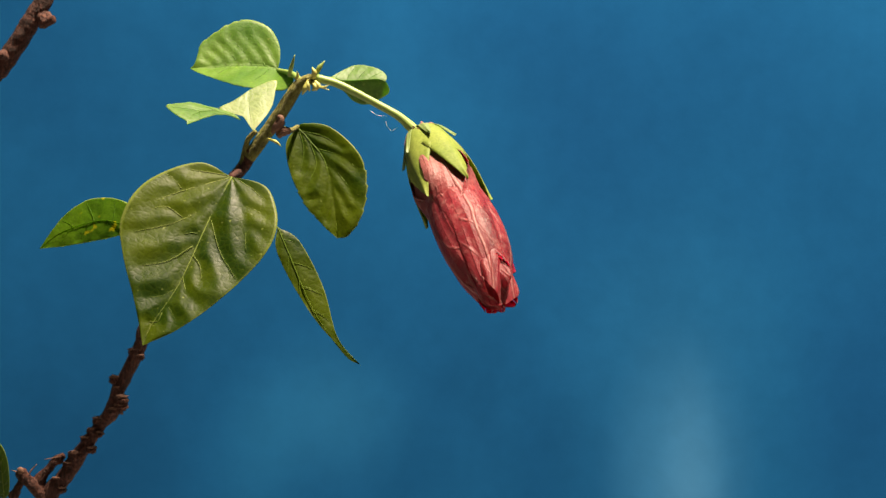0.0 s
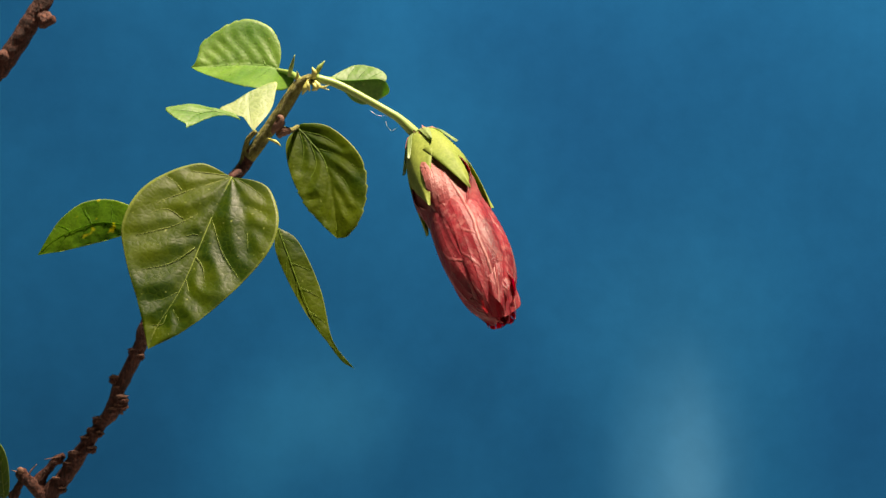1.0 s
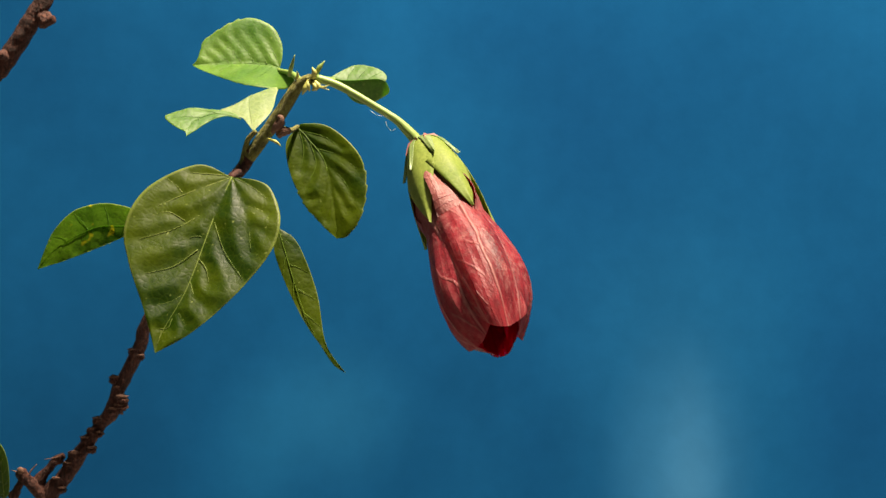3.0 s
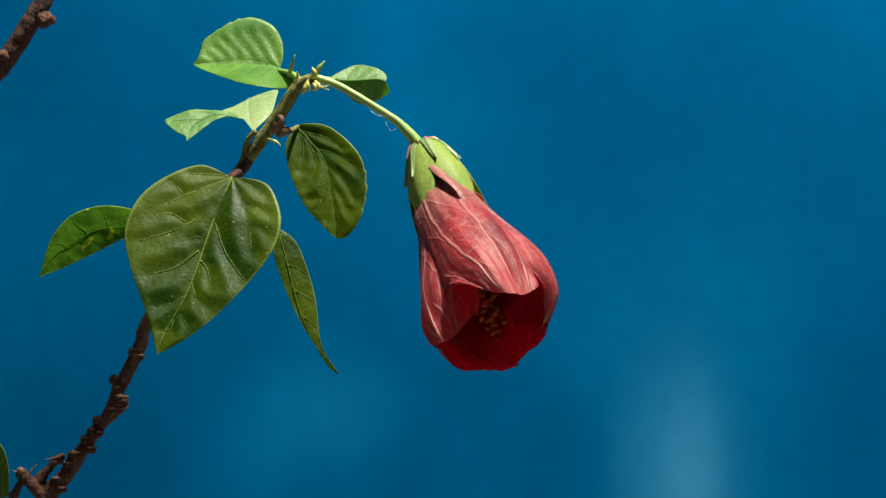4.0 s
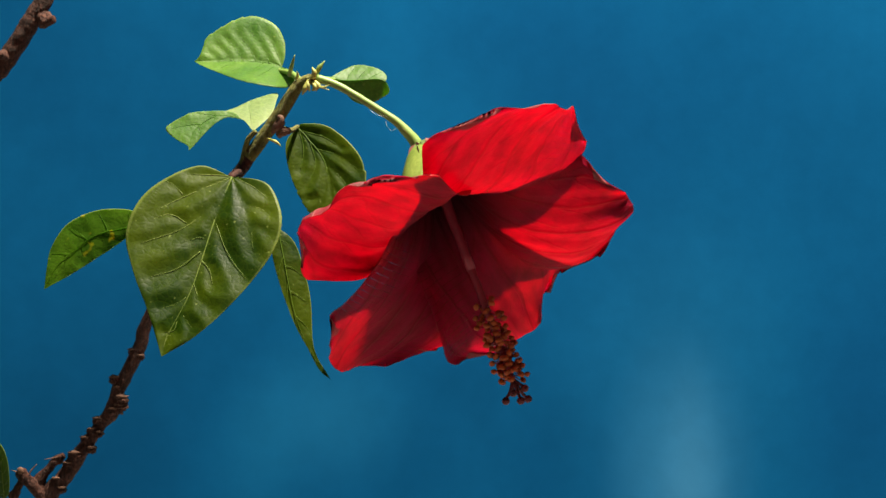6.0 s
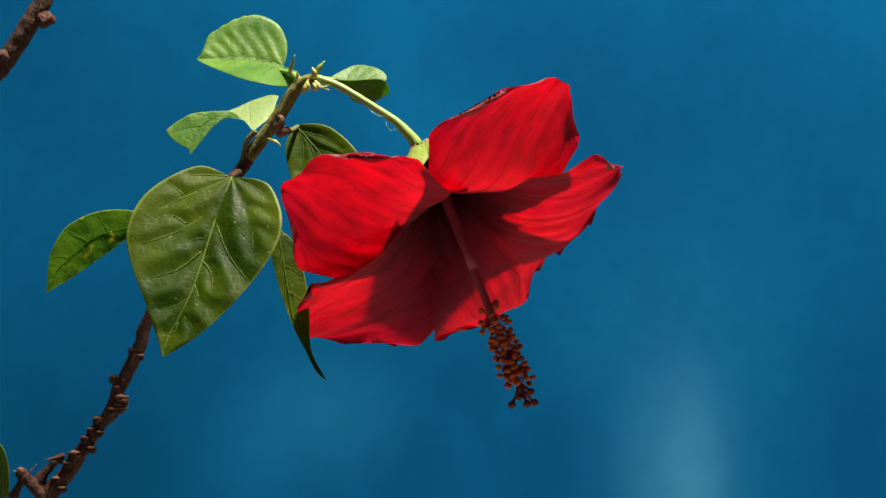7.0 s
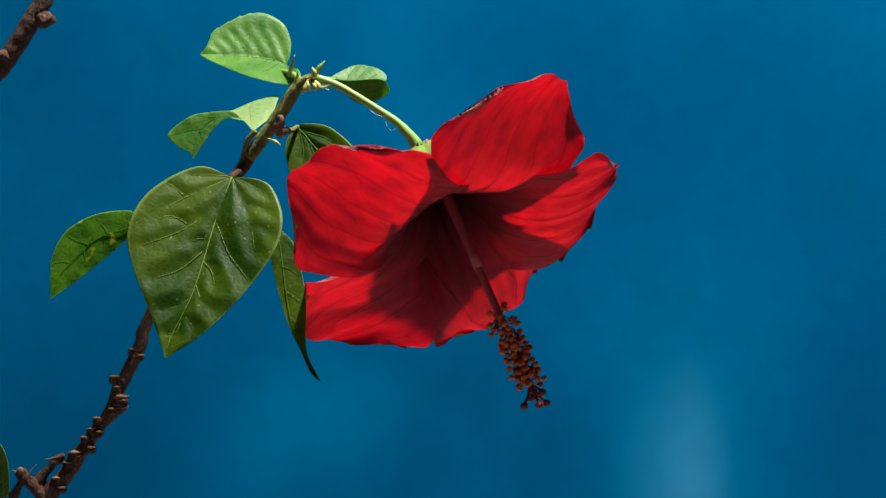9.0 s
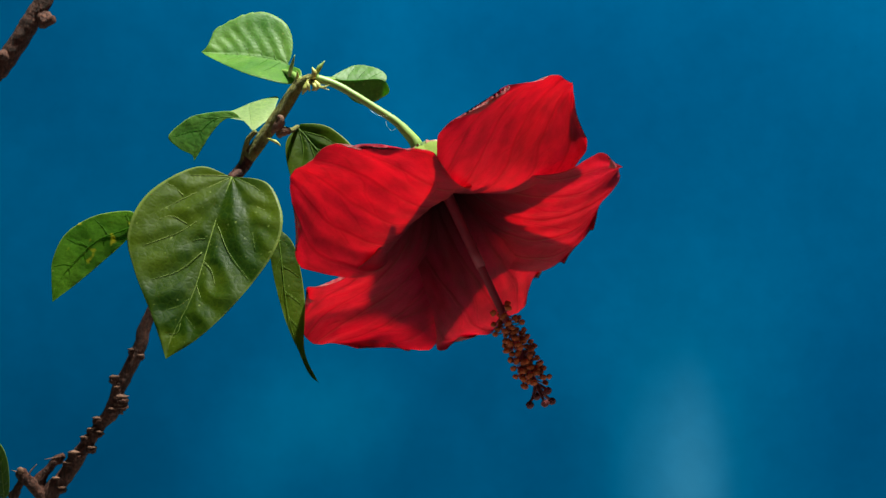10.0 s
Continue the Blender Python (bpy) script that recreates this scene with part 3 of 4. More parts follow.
spread("curl", (-0.0625, 0.0000, 0.3404), 0.0195, -137.0, [(0.13, -0.16), (0.31, -0.28), (0.54, -0.29), (0.77, -0.22)], [(0.14, -0.14), (0.28, -0.17), (0.51, -0.14), (0.75, -0.07)],
       [(0.05, -0.21), (0.47, -0.52), (0.73, -0.59), (0.95, -0.60), (1.06, -0.54), (1.03, -0.28), (0.96, -0.10)],
       (0.05, -0.98, 0.1), "curled green end of the leaf with the pale-painted base", pairs=3, bulge=0.2, fold=(0.1, -0.1), mat="leaf_young", vein="leaf_young", axis=(-1, 0), rib=0.00014)
spread("small", (-0.0355, 0.0100, 0.3543), 0.0175, -4.0, [(0.20, -0.04), (0.41, -0.03), (0.64, 0.00), (0.85, 0.03)], [(0.22, 0.17), (0.42, 0.28), (0.69, 0.27), (0.90, 0.20), (1.00, 0.11)],
       [(0.26, -0.24), (0.46, -0.40), (0.70, -0.42), (1.02, -0.24), (1.07, -0.14)],
       (0.05, -0.97, -0.1), "small folded green leaf behind the flower stalk", pairs=4, bulge=0.4, fold=(-1.0, -0.4), mat="leaf_young", vein="leaf_young")
spread("corner", (-0.1358, 0.0000, 0.2225), 0.0183, 99.4, [(0.36, -0.04), (0.67, -0.05)], [(0.10, 0.21), (0.44, 0.26), (0.78, 0.17)],
       [(0.11, -0.14), (0.42, -0.22), (0.68, -0.23), (0.89, -0.15)],
       (-0.8, -0.6, -0.1), "dark green leaf on the lower stem", pairs=4, bulge=0.4)


def twig(name, points, mat, label="", rough=0.05, sides=8):
    return on_branch(name, tube([(*p, r) for p, r in points], sides, 5, rough), mat, label)


twig("petiole", [((-0.0629, 0.0050, 0.3256), .0011), ((-0.0616, 0.0040, 0.3316), .0010), ((-0.0604, 0.0020, 0.3343), .0009), ((-0.0580, 0.0010, 0.3366), .0008)], "bark_green", "short brown-green leaf stalk")
twig("petiole", [((-0.0506, 0.0040, 0.3376), .0011), ((-0.0486, 0.0150, 0.3378), .0009), ((-0.0482, 0.0360, 0.3406), .0007)], "bark_green")
twig("petiole", [((-0.0394, 0.0020, 0.3529), .0009), ((-0.0370, 0.0060, 0.3533), .0008), ((-0.0343, 0.0100, 0.3535), .0006)], "stalk")
twig("petiole", [((-0.0436, 0.0020, 0.3511), .0010), ((-0.0480, 0.0190, 0.3560), .0010), ((-0.0546, 0.0355, 0.3592), .0007)], "stalk")
twig("petiole", [((-0.0634, 0.0050, 0.3242), .0011), ((-0.0637, -0.0040, 0.3233), .0010), ((-0.0638, -0.0136, 0.3217), .0008)], "bark", "reddish leaf stalk")
twig("petiole", [((-0.0807, 0.0080, 0.3037), .0010), ((-0.0883, 0.0110, 0.3100), .0009), ((-0.0960, 0.0120, 0.3127), .0006)], "bark_green")
twig("petiole", [((-0.0682, 0.0080, 0.3206), .0010), ((-0.0614, 0.0100, 0.3162), .0009), ((-0.0542, 0.0100, 0.3095), .0006)], "bark_green")
twig("knob", [((-0.0535, 0.0030, 0.3368), .0012), ((-0.0513, 0.0020, 0.3385), .0018), ((-0.0503, 0.0010, 0.3402), .0013), ((-0.0512, 0.0010, 0.3412), .0006)], "scar", "brown knobbly bud scar", 0.3)
twig("knob", [((-0.0514, 0.0030, 0.3354), .0011), ((-0.0490, 0.0020, 0.3367), .0014), ((-0.0474, 0.0020, 0.3364), .0008)], "scar", "", 0.3)
twig("stipule", [((-0.0479, 0.0010, 0.3535), .0006), ((-0.0470, 0.0010, 0.3566), .0007), ((-0.0459, 0.0000, 0.3602), .0001)], "stalk", "thin green stipule")
twig("stipule", [((-0.0456, 0.0010, 0.3524), .0005), ((-0.0451, 0.0010, 0.3538), .0005), ((-0.0452, 0.0000, 0.3551), .0001)], "yellow")
twig("stipule", [((-0.0400, 0.0010, 0.3528), .0006), ((-0.0385, 0.0000, 0.3558), .0008), ((-0.0366, 0.0000, 0.3583), .0001)], "stalk", "thin green stipule")
twig("stipule", [((-0.0545, 0.0020, 0.3343), .0003), ((-0.0518, 0.0000, 0.3332), .0005), ((-0.0500, 0.0000, 0.3317), .0001)], "yellow", "dry pale stipule")
twig("young_bud", [((-0.0412, -0.0010, 0.3522), .0006), ((-0.0424, -0.0020, 0.3497), 0.0009), ((-0.0434, -0.0020, 0.3476), .0002)], "yellow", "tiny yellow bud scales", 0.2)
twig("young_bud", [((-0.0403, -0.0010, 0.3526), .0006), ((-0.0397, -0.0020, 0.3544), 0.0009), ((-0.0404, -0.0020, 0.3561), .0002)], "yellow", "tiny yellow bud scales", 0.2)
twig("young_bud", [((-0.0405, -0.0010, 0.3515), .0006), ((-0.0394, -0.0020, 0.3499), 0.0009), ((-0.0404, -0.0020, 0.3488), .0002)], "yellow", "tiny yellow bud scales", 0.2)
twig("young_bud", [((-0.0416, -0.0010, 0.3519), .0006), ((-0.0417, -0.0020, 0.3504), 0.0008), ((-0.0411, -0.0020, 0.3485), .0002)], "yellow", "tiny yellow bud scales", 0.2)
twig("young_bud", [((-0.0398, -0.0010, 0.3519), .0006), ((-0.0385, -0.0020, 0.3504), 0.0008), ((-0.0392, -0.0020, 0.3488), .0002)], "yellow", "tiny yellow bud scales", 0.2)
twig("tendril", [((-0.0390, -0.0020, 0.3500), .0003), ((-0.0369, -0.0030, 0.3496), .0003), ((-0.0350, -0.0030, 0.3489), .0001)], "yellow", "thin yellow bract")
twig("tendril", [((-0.0387, -0.0020, 0.3504), .0003), ((-0.0365, -0.0030, 0.3499), .0003), ((-0.0351, -0.0030, 0.3506), .0001)], "yellow")


def lump(name, place, r, mat, stretch=(1, 1, 1), rough=0.5, seed=0, label=""):
    v, f = ball(r, stretch, 8, 10, rough, seed)
    return on_branch(name, (moved(v, Matrix.Translation(place)), f), mat, label)


for k, (x, z, size) in enumerate(((-0.1025, 0.2593, 1.0), (-0.1018, 0.2564, 0.7), (-0.1004, 0.2529, 1.3), (-0.1007, 0.2504, 1.2), (-0.1030, 0.2494, 1.0), (-0.1079, 0.2466, 0.9), (-0.1095, 0.2434, 0.8), (-0.1072, 0.2423, 0.8), (-0.1115, 0.2406, 0.9), (-0.1095, 0.2374, 0.9), (-0.1148, 0.2356, 1.2), (-0.1171, 0.2328, 0.8), (-0.1206, 0.2279, 0.9), (-0.1187, 0.2250, 0.8), (-0.0970, 0.2681, 0.7), (-0.0942, 0.2663, 0.7))):
    # a worn collar: a dark swelling with a paler lip on its upper side
    lump("leaf_scar", (x, 0.0035, z), 0.0016 * size, "bark", (1.1, 0.9, 0.9), 0.7, 3.1 * k)
    lump("scar_lip", (x, 0.0029, z + 0.0009 * size), 0.0011 * size, "scar", (1.5, 0.9, 0.45), 0.6, 1.7 * k)
twig("stub", [((-0.1209, 0.0050, 0.2189), .0024), ((-0.1263, 0.0040, 0.2240), .0020), ((-0.1289, 0.0030, 0.2275), .0019), ((-0.1311, 0.0020, 0.2303), .0019), ((-0.1319, 0.0020, 0.2313), .0012)], "bark", "short cut side stub", 0.35, 12)
lump("cut_end", (-0.1310, 0.0005, 0.2313), .0011, "scar", (1, 0.6, 1), 0.3, 2.0, "pale cut end of the stub")
twig("stub", [((-0.1262, 0.0050, 0.2238), .0016), ((-0.1258, 0.0050, 0.2281), .0015), ((-0.1230, 0.0050, 0.2316), .0013), ((-0.1202, 0.0050, 0.2344), .0014), ((-0.1184, 0.0050, 0.2355), .0009)], "bark", "knotty dry twig", 0.6, 12)
twig("stub", [((-0.1350, 0.0050, 0.2189), .0012), ((-0.1335, 0.0040, 0.2235), .0015), ((-0.1313, 0.0030, 0.2280), .0010)], "bark", "", 0.5, 10)
twig("dry_fibre", [((-0.1192, 0.0040, 0.2353), .0003), ((-0.1220, 0.0040, 0.2347), .0002), ((-0.1245, 0.0040, 0.2344), .0001)], "scar")
twig("dry_fibre", [((-0.1293, 0.0020, 0.2290), .0003), ((-0.1279, 0.0020, 0.2313), .0002), ((-0.1263, 0.0020, 0.2331), .0001)], "scar")
twig("dry_fibre", [((-0.1312, 0.0010, 0.2304), .0004), ((-0.1329, 0.0010, 0.2311), .0002), ((-0.1340, 0.0010, 0.2314), .0001)], "scar")
twig("thread", [((-0.0225, -0.0020, 0.3427), .000028), ((-0.0202, -0.0020, 0.3413), .000028), ((-0.0174, -0.0020, 0.3410), .000028)], "silk", "fine spider silk thread", 0, 4)
twig("thread", [((-0.0176, -0.0020, 0.3396), .000028), ((-0.0171, -0.0020, 0.3375), .000028), ((-0.0155, -0.0020, 0.3366), .000028), ((-0.0136, -0.0020, 0.3378), .000028)], "silk", "", 0, 4)

# ---- the second branch ----
second = new("second_branch")
second.location = (-0.25, 0.02, 0.0)
tagged(second, "bare brown hibiscus branch with a stubby knob", "plant")
v, f = tube([(-0.25, 0.02, -0.002, 0.004), (-0.24, 0.02, 0.1, 0.0038), (-0.205, 0.015, 0.22, 0.0034), (-0.1483, 0.0100, 0.3430, 0.0032), (-0.1392, 0.0100, 0.3575, 0.0030), (-0.1324, 0.0100, 0.3680, 0.0030), (-0.1292, 0.0100, 0.3733, 0.0030), (-0.1260, 0.0100, 0.3787, 0.0028), (-0.1220, 0.0100, 0.3894, 0.0028)], 18, 24, 0.10, 5.0)
under(mesh_ob("stem", moved(v, Matrix.Translation((0.25, -0.02, 0))), f, MAT["bark"]), second)


v, f = tube([(*(-0.1268, 0.0090, 0.3721), 0.0024), (*(-0.1244, 0.0080, 0.3723), 0.0024), (*(-0.1222, 0.0070, 0.3718), 0.0014)], 12, 5, 0.5, 9.0)
under(mesh_ob("knob", moved(v, Matrix.Translation((0.25, -0.02, 0))), f, MAT["bark"]), second, None, "rough knobbly bud")
v, f = tube([(*(-0.1375, 0.0090, 0.3607), 0.0018), (*(-0.1379, 0.0060, 0.3607), 0.0017), (*(-0.1383, 0.0040, 0.3603), 0.0010)], 10, 4, 0.5, 4.0)
under(mesh_ob("knob", moved(v, Matrix.Translation((0.25, -0.02, 0))), f, MAT["bark"]), second)


# ---- the flower ----
PETAL_LENGTH, PETAL_HALF = 8.1, 2.9      # cm
KNOTS = np.array([0.0, 0.3, 0.65, 1.0])
# a petal's pose: azimuth and its drift to the tip, lean from the axis at four places along it (degrees),
# bend across it at two places (1/cm), the bend's unevenness, roll at the tip (degrees)


def spline(x, knots, values):
    """A smooth curve through the values at the knots."""
    n = len(knots)
    h = np.diff(knots)
    a, b = np.zeros((n, n)), np.zeros(n)
    a[0, 0] = a[-1, -1] = 1.0
    for i in range(1, n - 1):
        a[i, i - 1], a[i, i], a[i, i + 1] = h[i - 1], 2 * (h[i - 1] + h[i]), h[i]
        b[i] = 3 * ((values[i + 1] - values[i]) / h[i] - (values[i] - values[i - 1]) / h[i - 1])
    c = np.linalg.solve(a, b)
    i = np.clip(np.searchsorted(knots, x) - 1, 0, n - 2)
    d = (c[i + 1] - c[i]) / (3 * h[i])
    s = (np.asarray(values)[i + 1] - np.asarray(values)[i]) / h[i] - h[i] * (2 * c[i] + c[i + 1]) / 3
    t = x - knots[i]
    return np.asarray(values)[i] + s * t + c[i] * t * t + d * t ** 3


def petal_flat(u, v):
    """A place on the flat petal: how far along (0 to 1) and how far across (cm)."""
    g = 0.18 + 0.82 * np.clip(u / 0.76, 0, 1) ** 0.72
    g = g * (1 - 0.34 * np.clip((u - 0.70) / 0.30, 0, 1) ** 2)
    return u * (1 - 0.22 * v * v * u ** 3), PETAL_HALF * g * v


def petal_surface(p, u, v, base=0.22):
    """The bent petal in the flower's space (cm; z along the flower's axis) for the pose p."""
    phi, drift, t0, t1, t2, t3, k1, k2, grad, roll, *rise = p
    s, d = petal_flat(u, v)
    f = np.linspace(0, 1, 81)
    th = np.radians(spline(f, KNOTS, [t0, t1, t2, t3]))
    ph = np.radians(phi + drift * f)
    er = np.stack([np.cos(ph), np.sin(ph), 0 * f], 1)
    ep = np.stack([-np.sin(ph), np.cos(ph), 0 * f], 1)
    ez = np.array([0, 0, 1.0])
    T = np.cos(th)[:, None] * ez + np.sin(th)[:, None] * er
    mid = (T[1:] + T[:-1]) / 2 * PETAL_LENGTH / 80
    C = np.concatenate([[er[0] * base], er[0] * base + np.cumsum(mid, 0)])
    if rise:
        C = C + ez * rise[0]
    N = np.cross(T, ep)
    w = np.radians(roll) * f
    S2 = np.cos(w)[:, None] * ep + np.sin(w)[:, None] * N
    N2 = np.cross(T, S2)
    x = np.clip(s, 0, 1) * 80
    i = np.clip(x.astype(int), 0, 79)
    q = (x - i)[..., None]
    pick = lambda a: a[i] * (1 - q) + a[i + 1] * q
    k = k1 + (k2 - k1) * np.clip((s - 0.3) / 0.7, -0.4, 1)
    k = k + 1.7 * np.clip(1 - s / 0.34, 0, 1) ** 1.5
    tau = (np.arange(16) + 0.5) / 16
    dd = d[..., None] * tau
    psi = k[..., None] * (dd - grad * dd * dd / (2 * PETAL_HALF))
    return pick(C) + (d * np.cos(psi).mean(-1))[..., None] * pick(S2) + (d * np.sin(psi).mean(-1))[..., None] * pick(N2)


def flower_pose(x, y, z, lean, front):
    """The flower's pose: its axis (z) leans from straight down by lean degrees and towards the camera by front degrees."""
    a, f = np.radians(lean), np.radians(front)
    axis = np.array([np.sin(a) * np.cos(f), -np.sin(f), -np.cos(a) * np.cos(f)])
    e1 = np.array([np.cos(a), 0, np.sin(a)])
    return np.stack([e1, np.cross(axis, e1), axis], 1), np.array([x, y, z])


PETALS = {a: [] for a in "ABCDE"}


def petals_at(t, **poses):
    for a, p in poses.items():
        PETALS[a].append((t, p))


petals_at(0, **{a: (turn, 0, 12.5, 10, -2, -42, 1.05, 1.75, 0.33, 0) for a, turn in zip("ABCDE", (70, -2, 142, 214, 286))})
petals_at(2.5, **{a: (turn, 0, 11.7, 10.2, 5.5, -44, 1.04, 1.6, 0.33, 0) for a, turn in zip("ABCDE", (70, -2, 142, 214, 286))})
petals_at(4, A=(79.44, -15.07, 12.84, 27.78, 31.16, -5.43, 0.96, 0.78, 0.14, -13.54),
          B=(-9.93, -0.02, 14.37, 18.35, 21.15, -76.18, 0.6, 0.69, 0.11, -6.48),
          C=(121, -4.61, 12.21, 20.72, 28.15, -4.18, 1.09, 1.19, 0.15, 1.25),
          D=(211.15, 10.68, 12.9, 17.14, 8.5, -48.45, 1.04, 0.49, 0.12, 7.59),
          E=(286.66, -10.12, 12.64, 11.36, -3.76, -26.91, 1.03, 0.37, 0.12, -6.11))
petals_at(4.5, A=(69.45, -6.98, 12.7, 29.99, 34.68, 4.23, 0.7, 0.89, 0.07, -18.95),
          B=(-11.83, -18.47, 10.6, 17.98, 26.9, -60.6, 0.54, 0.45, 0.07, -17.72),
          C=(124.57, -8.91, 8.79, 25.82, 35.29, 5.25, 0.99, 1.1, 0.08, 0.32),
          D=(217.7, 14.54, 11.81, 22.9, 21.97, -59.69, 0.82, 0.43, 0.1, -2.91),
          E=(270.41, -1.51, 14.35, 30.37, 0.97, -30.9, 0.72, 0.12, 0.08, -13.41))
petals_at(5, A=(50.17, 9.22, 14.15, 33.27, 36.16, 25.2, 0.48, 0.33, -0.03, -18.96),
          B=(9.93, -22.32, 6.76, 4.56, 38.48, 43.74, -0.02, 0.02, 0.05, -27.93),
          C=(129.98, -27.56, 12.8, 28.67, 44.87, 3.43, 0.51, 0.36, 0.07, 15.99),
          D=(214.06, -9.19, 6.18, 16.46, 44.18, -41.13, 0.36, 0.26, 0.08, 0.62),
          E=(269.38, 3.32, 7.63, 25.59, 22.59, -43.81, 0.49, -0.31, 0.03, -3.13))
petals_at(5.5, A=(64.14, -22.75, 11.1, 30.8, 76.92, 58.59, 0.09, -0.27, -0.02, -11.18),
          B=(14.38, -6.29, 7.57, 15.6, 55.31, 56.8, 0.04, -0.52, -0.03, -56.96),
          C=(124.94, -13.21, 9.94, 34.81, 56.11, 9.24, 0.21, 0.19, -0.02, 14.79),
          D=(227.08, -17.38, 6.33, 22.93, 65.83, -9.2, 0.23, 0.24, 0.06, -2.24),
          E=(272.6, -8.79, 10.29, 22.15, 44.09, 45.81, 0.67, 0.1, 0.07, -24.75))
petals_at(5.7, A=(59.16, -8.67, 10.42, 33.7, 96.38, 59.3, 0.07, -0.15, -0.01, -3.75),
          B=(0.05, -20.33, 7.04, 20.93, 64.27, 119.63, -0.25, -0.32, 0, -29.61),
          C=(131.59, -12.66, 6.42, 33.15, 89.45, 26.46, 0.14, 0.2, -0.01, -0.69),
          D=(209.92, 7.92, 6.86, 24.07, 64.49, 72.05, 0.1, 0.15, 0, 2.68),
          E=(279.25, -2.58, 9.68, 23.35, 57.91, 77.53, 0.47, 0.03, 0.04, -32.77))
petals_at(6.8, A=(59.51, -20.89, 7.32, 36.48, 109.54, 82.74, -0.01, -0.17, -0.03, -0.7),
          B=(-16.14, -11.46, 10.7, 32.23, 92.71, 131.49, -0.05, -0.07, 0.01, -5),
          C=(132.23, -2.54, 7.75, 33.8, 118.11, 72.95, 0.21, 0.1, -0.03, 0.55),
          D=(198.01, -0.89, 10.3, 27.85, 82.67, 81.04, 0.27, 0.09, 0.03, 8.1),
          E=(294.04, -25.65, 9.8, 33.91, 77.53, 93.68, 0.28, -0.21, -0.01, -26.87))
petals_at(7.5, A=(62.18, -18.28, 6.12, 37.69, 113.59, 85.96, 0.03, -0.08, -0.04, 0.85),
          B=(-15.9, -15.72, 11.63, 31.86, 98.87, 137.34, -0.07, -0.02, 0.03, -9.82),
          C=(127.35, -1.44, 9.34, 39.88, 113.03, 76.31, 0.17, 0.3, -0.04, 8.02),
          D=(206.93, -3.11, 8.68, 32.73, 93.67, 75.74, 0.2, 0.08, 0.08, 17.65),
          E=(293.17, -26.11, 10.93, 31.08, 83.8, 102.63, 0.24, -0.26, -0.01, -27.89))
petals_at(10, A=(57.55, -19.38, 6.05, 38.22, 115.43, 77.17, 0.05, -0.01, -0.01, -0.95),
          B=(-13.83, -20.61, 11.34, 33.15, 97.17, 129.66, -0.05, 0.07, 0, -12.42),
          C=(126.33, -2.48, 9.29, 34.93, 116.97, 81.91, 0.15, 0.17, -0.05, 5.61),
          D=(208.54, -1.76, 9.63, 32, 90.14, 75.93, 0.21, 0.14, 0.04, 18.65),
          E=(291.73, -25.04, 9.58, 31.47, 77.5, 97.26, 0.3, -0.18, 0.01, -28.34))

COLUMN = [(0, 0, 0, 0.5), (2.5, 0, 0, 0.6), (3.8, 8, 0, 1.2), (4.5, 14, 0, 1.9), (5.5, 17, 0, 2.3), (7.0, 16, 1, 2.55), (10, 16, 4, 2.7)]
LEAF_TURNS = {
    "big": [(0, 0, 0), (1, -1.8, 0, 0.7), (2.5, -3.6, 0, 1.5), (4.5, -5.2, 0, 2.2), (7, -6.5, 0, 2.9), (10, -7.4, 0, 3.3)],
    "right": [(0, 0, 0), (5, 0.5, 0), (10, 1.0, 0)],
    "west": [(0, 36, 14, 24), (1, 31, 12, 20), (2.5, 24, 9, 15), (4.5, 14, 5, 9), (7, 6, 2, 4), (10, 0, 0)],
    "lower": [(0, 0, 0), (1, 2.5, 0), (2.5, 5, 0), (4.5, 9, 0), (7, 13, 0), (10, 16, 0)],
    "top_back": [(0, 0, 0), (1, 0.5, 0.1), (2.5, 1.3, 0.3), (4.5, 2.2, 0.6), (5.5, 2.8, 0.8), (7.5, 5.0, 1.5), (10, 7.8, 2.5)],
    "pale": [(0, 0, -16), (1, 0, -14), (2.5, 0, -10), (4.5, 0, -5), (7, 0, -2), (10, 0, 0)],
    "curl": [(0, 18, 67), (1, 16, 62), (2.5, 12, 53), (4.5, 7, 38), (7, 3, 18), (10, 0, 0)],
}

def ruffle(n, u, v):
    """Uneven height over the petal (cm): a wavy margin, broad swells, fine creases along the veins."""
    r = np.random.RandomState(40 + n)
    a = r.uniform(0, 6.28, 12)
    edge = np.clip((np.maximum(np.abs(v) ** 2, u ** 3) - 0.35) / 0.65, 0, 1)
    h = 0.10 * edge * (np.sin(9 * v + 7 * u + a[0]) + 0.6 * np.sin(15 * u - 6 * v + a[1]))
    h = h + 0.035 * np.sin(7 * u + 5 * v + a[2]) * np.sin(8 * v - 3 * u + a[3]) * np.clip(u / 0.5, 0, 1)
    fan = np.arctan2(v * (0.3 + 0.7 * u), 0.45 + u)
    h = h + 0.012 * np.sin(46 * fan + 2.0 * np.sin(6 * u + a[4]) + a[5]) * np.clip(u / 0.4, 0, 1)
    h = h + 0.016 * np.sin(31 * u + 4 * np.sin(7 * v + a[6]) + a[7]) * np.sin(17 * v + 3 * np.sin(9 * u + a[8])) * edge
    return h


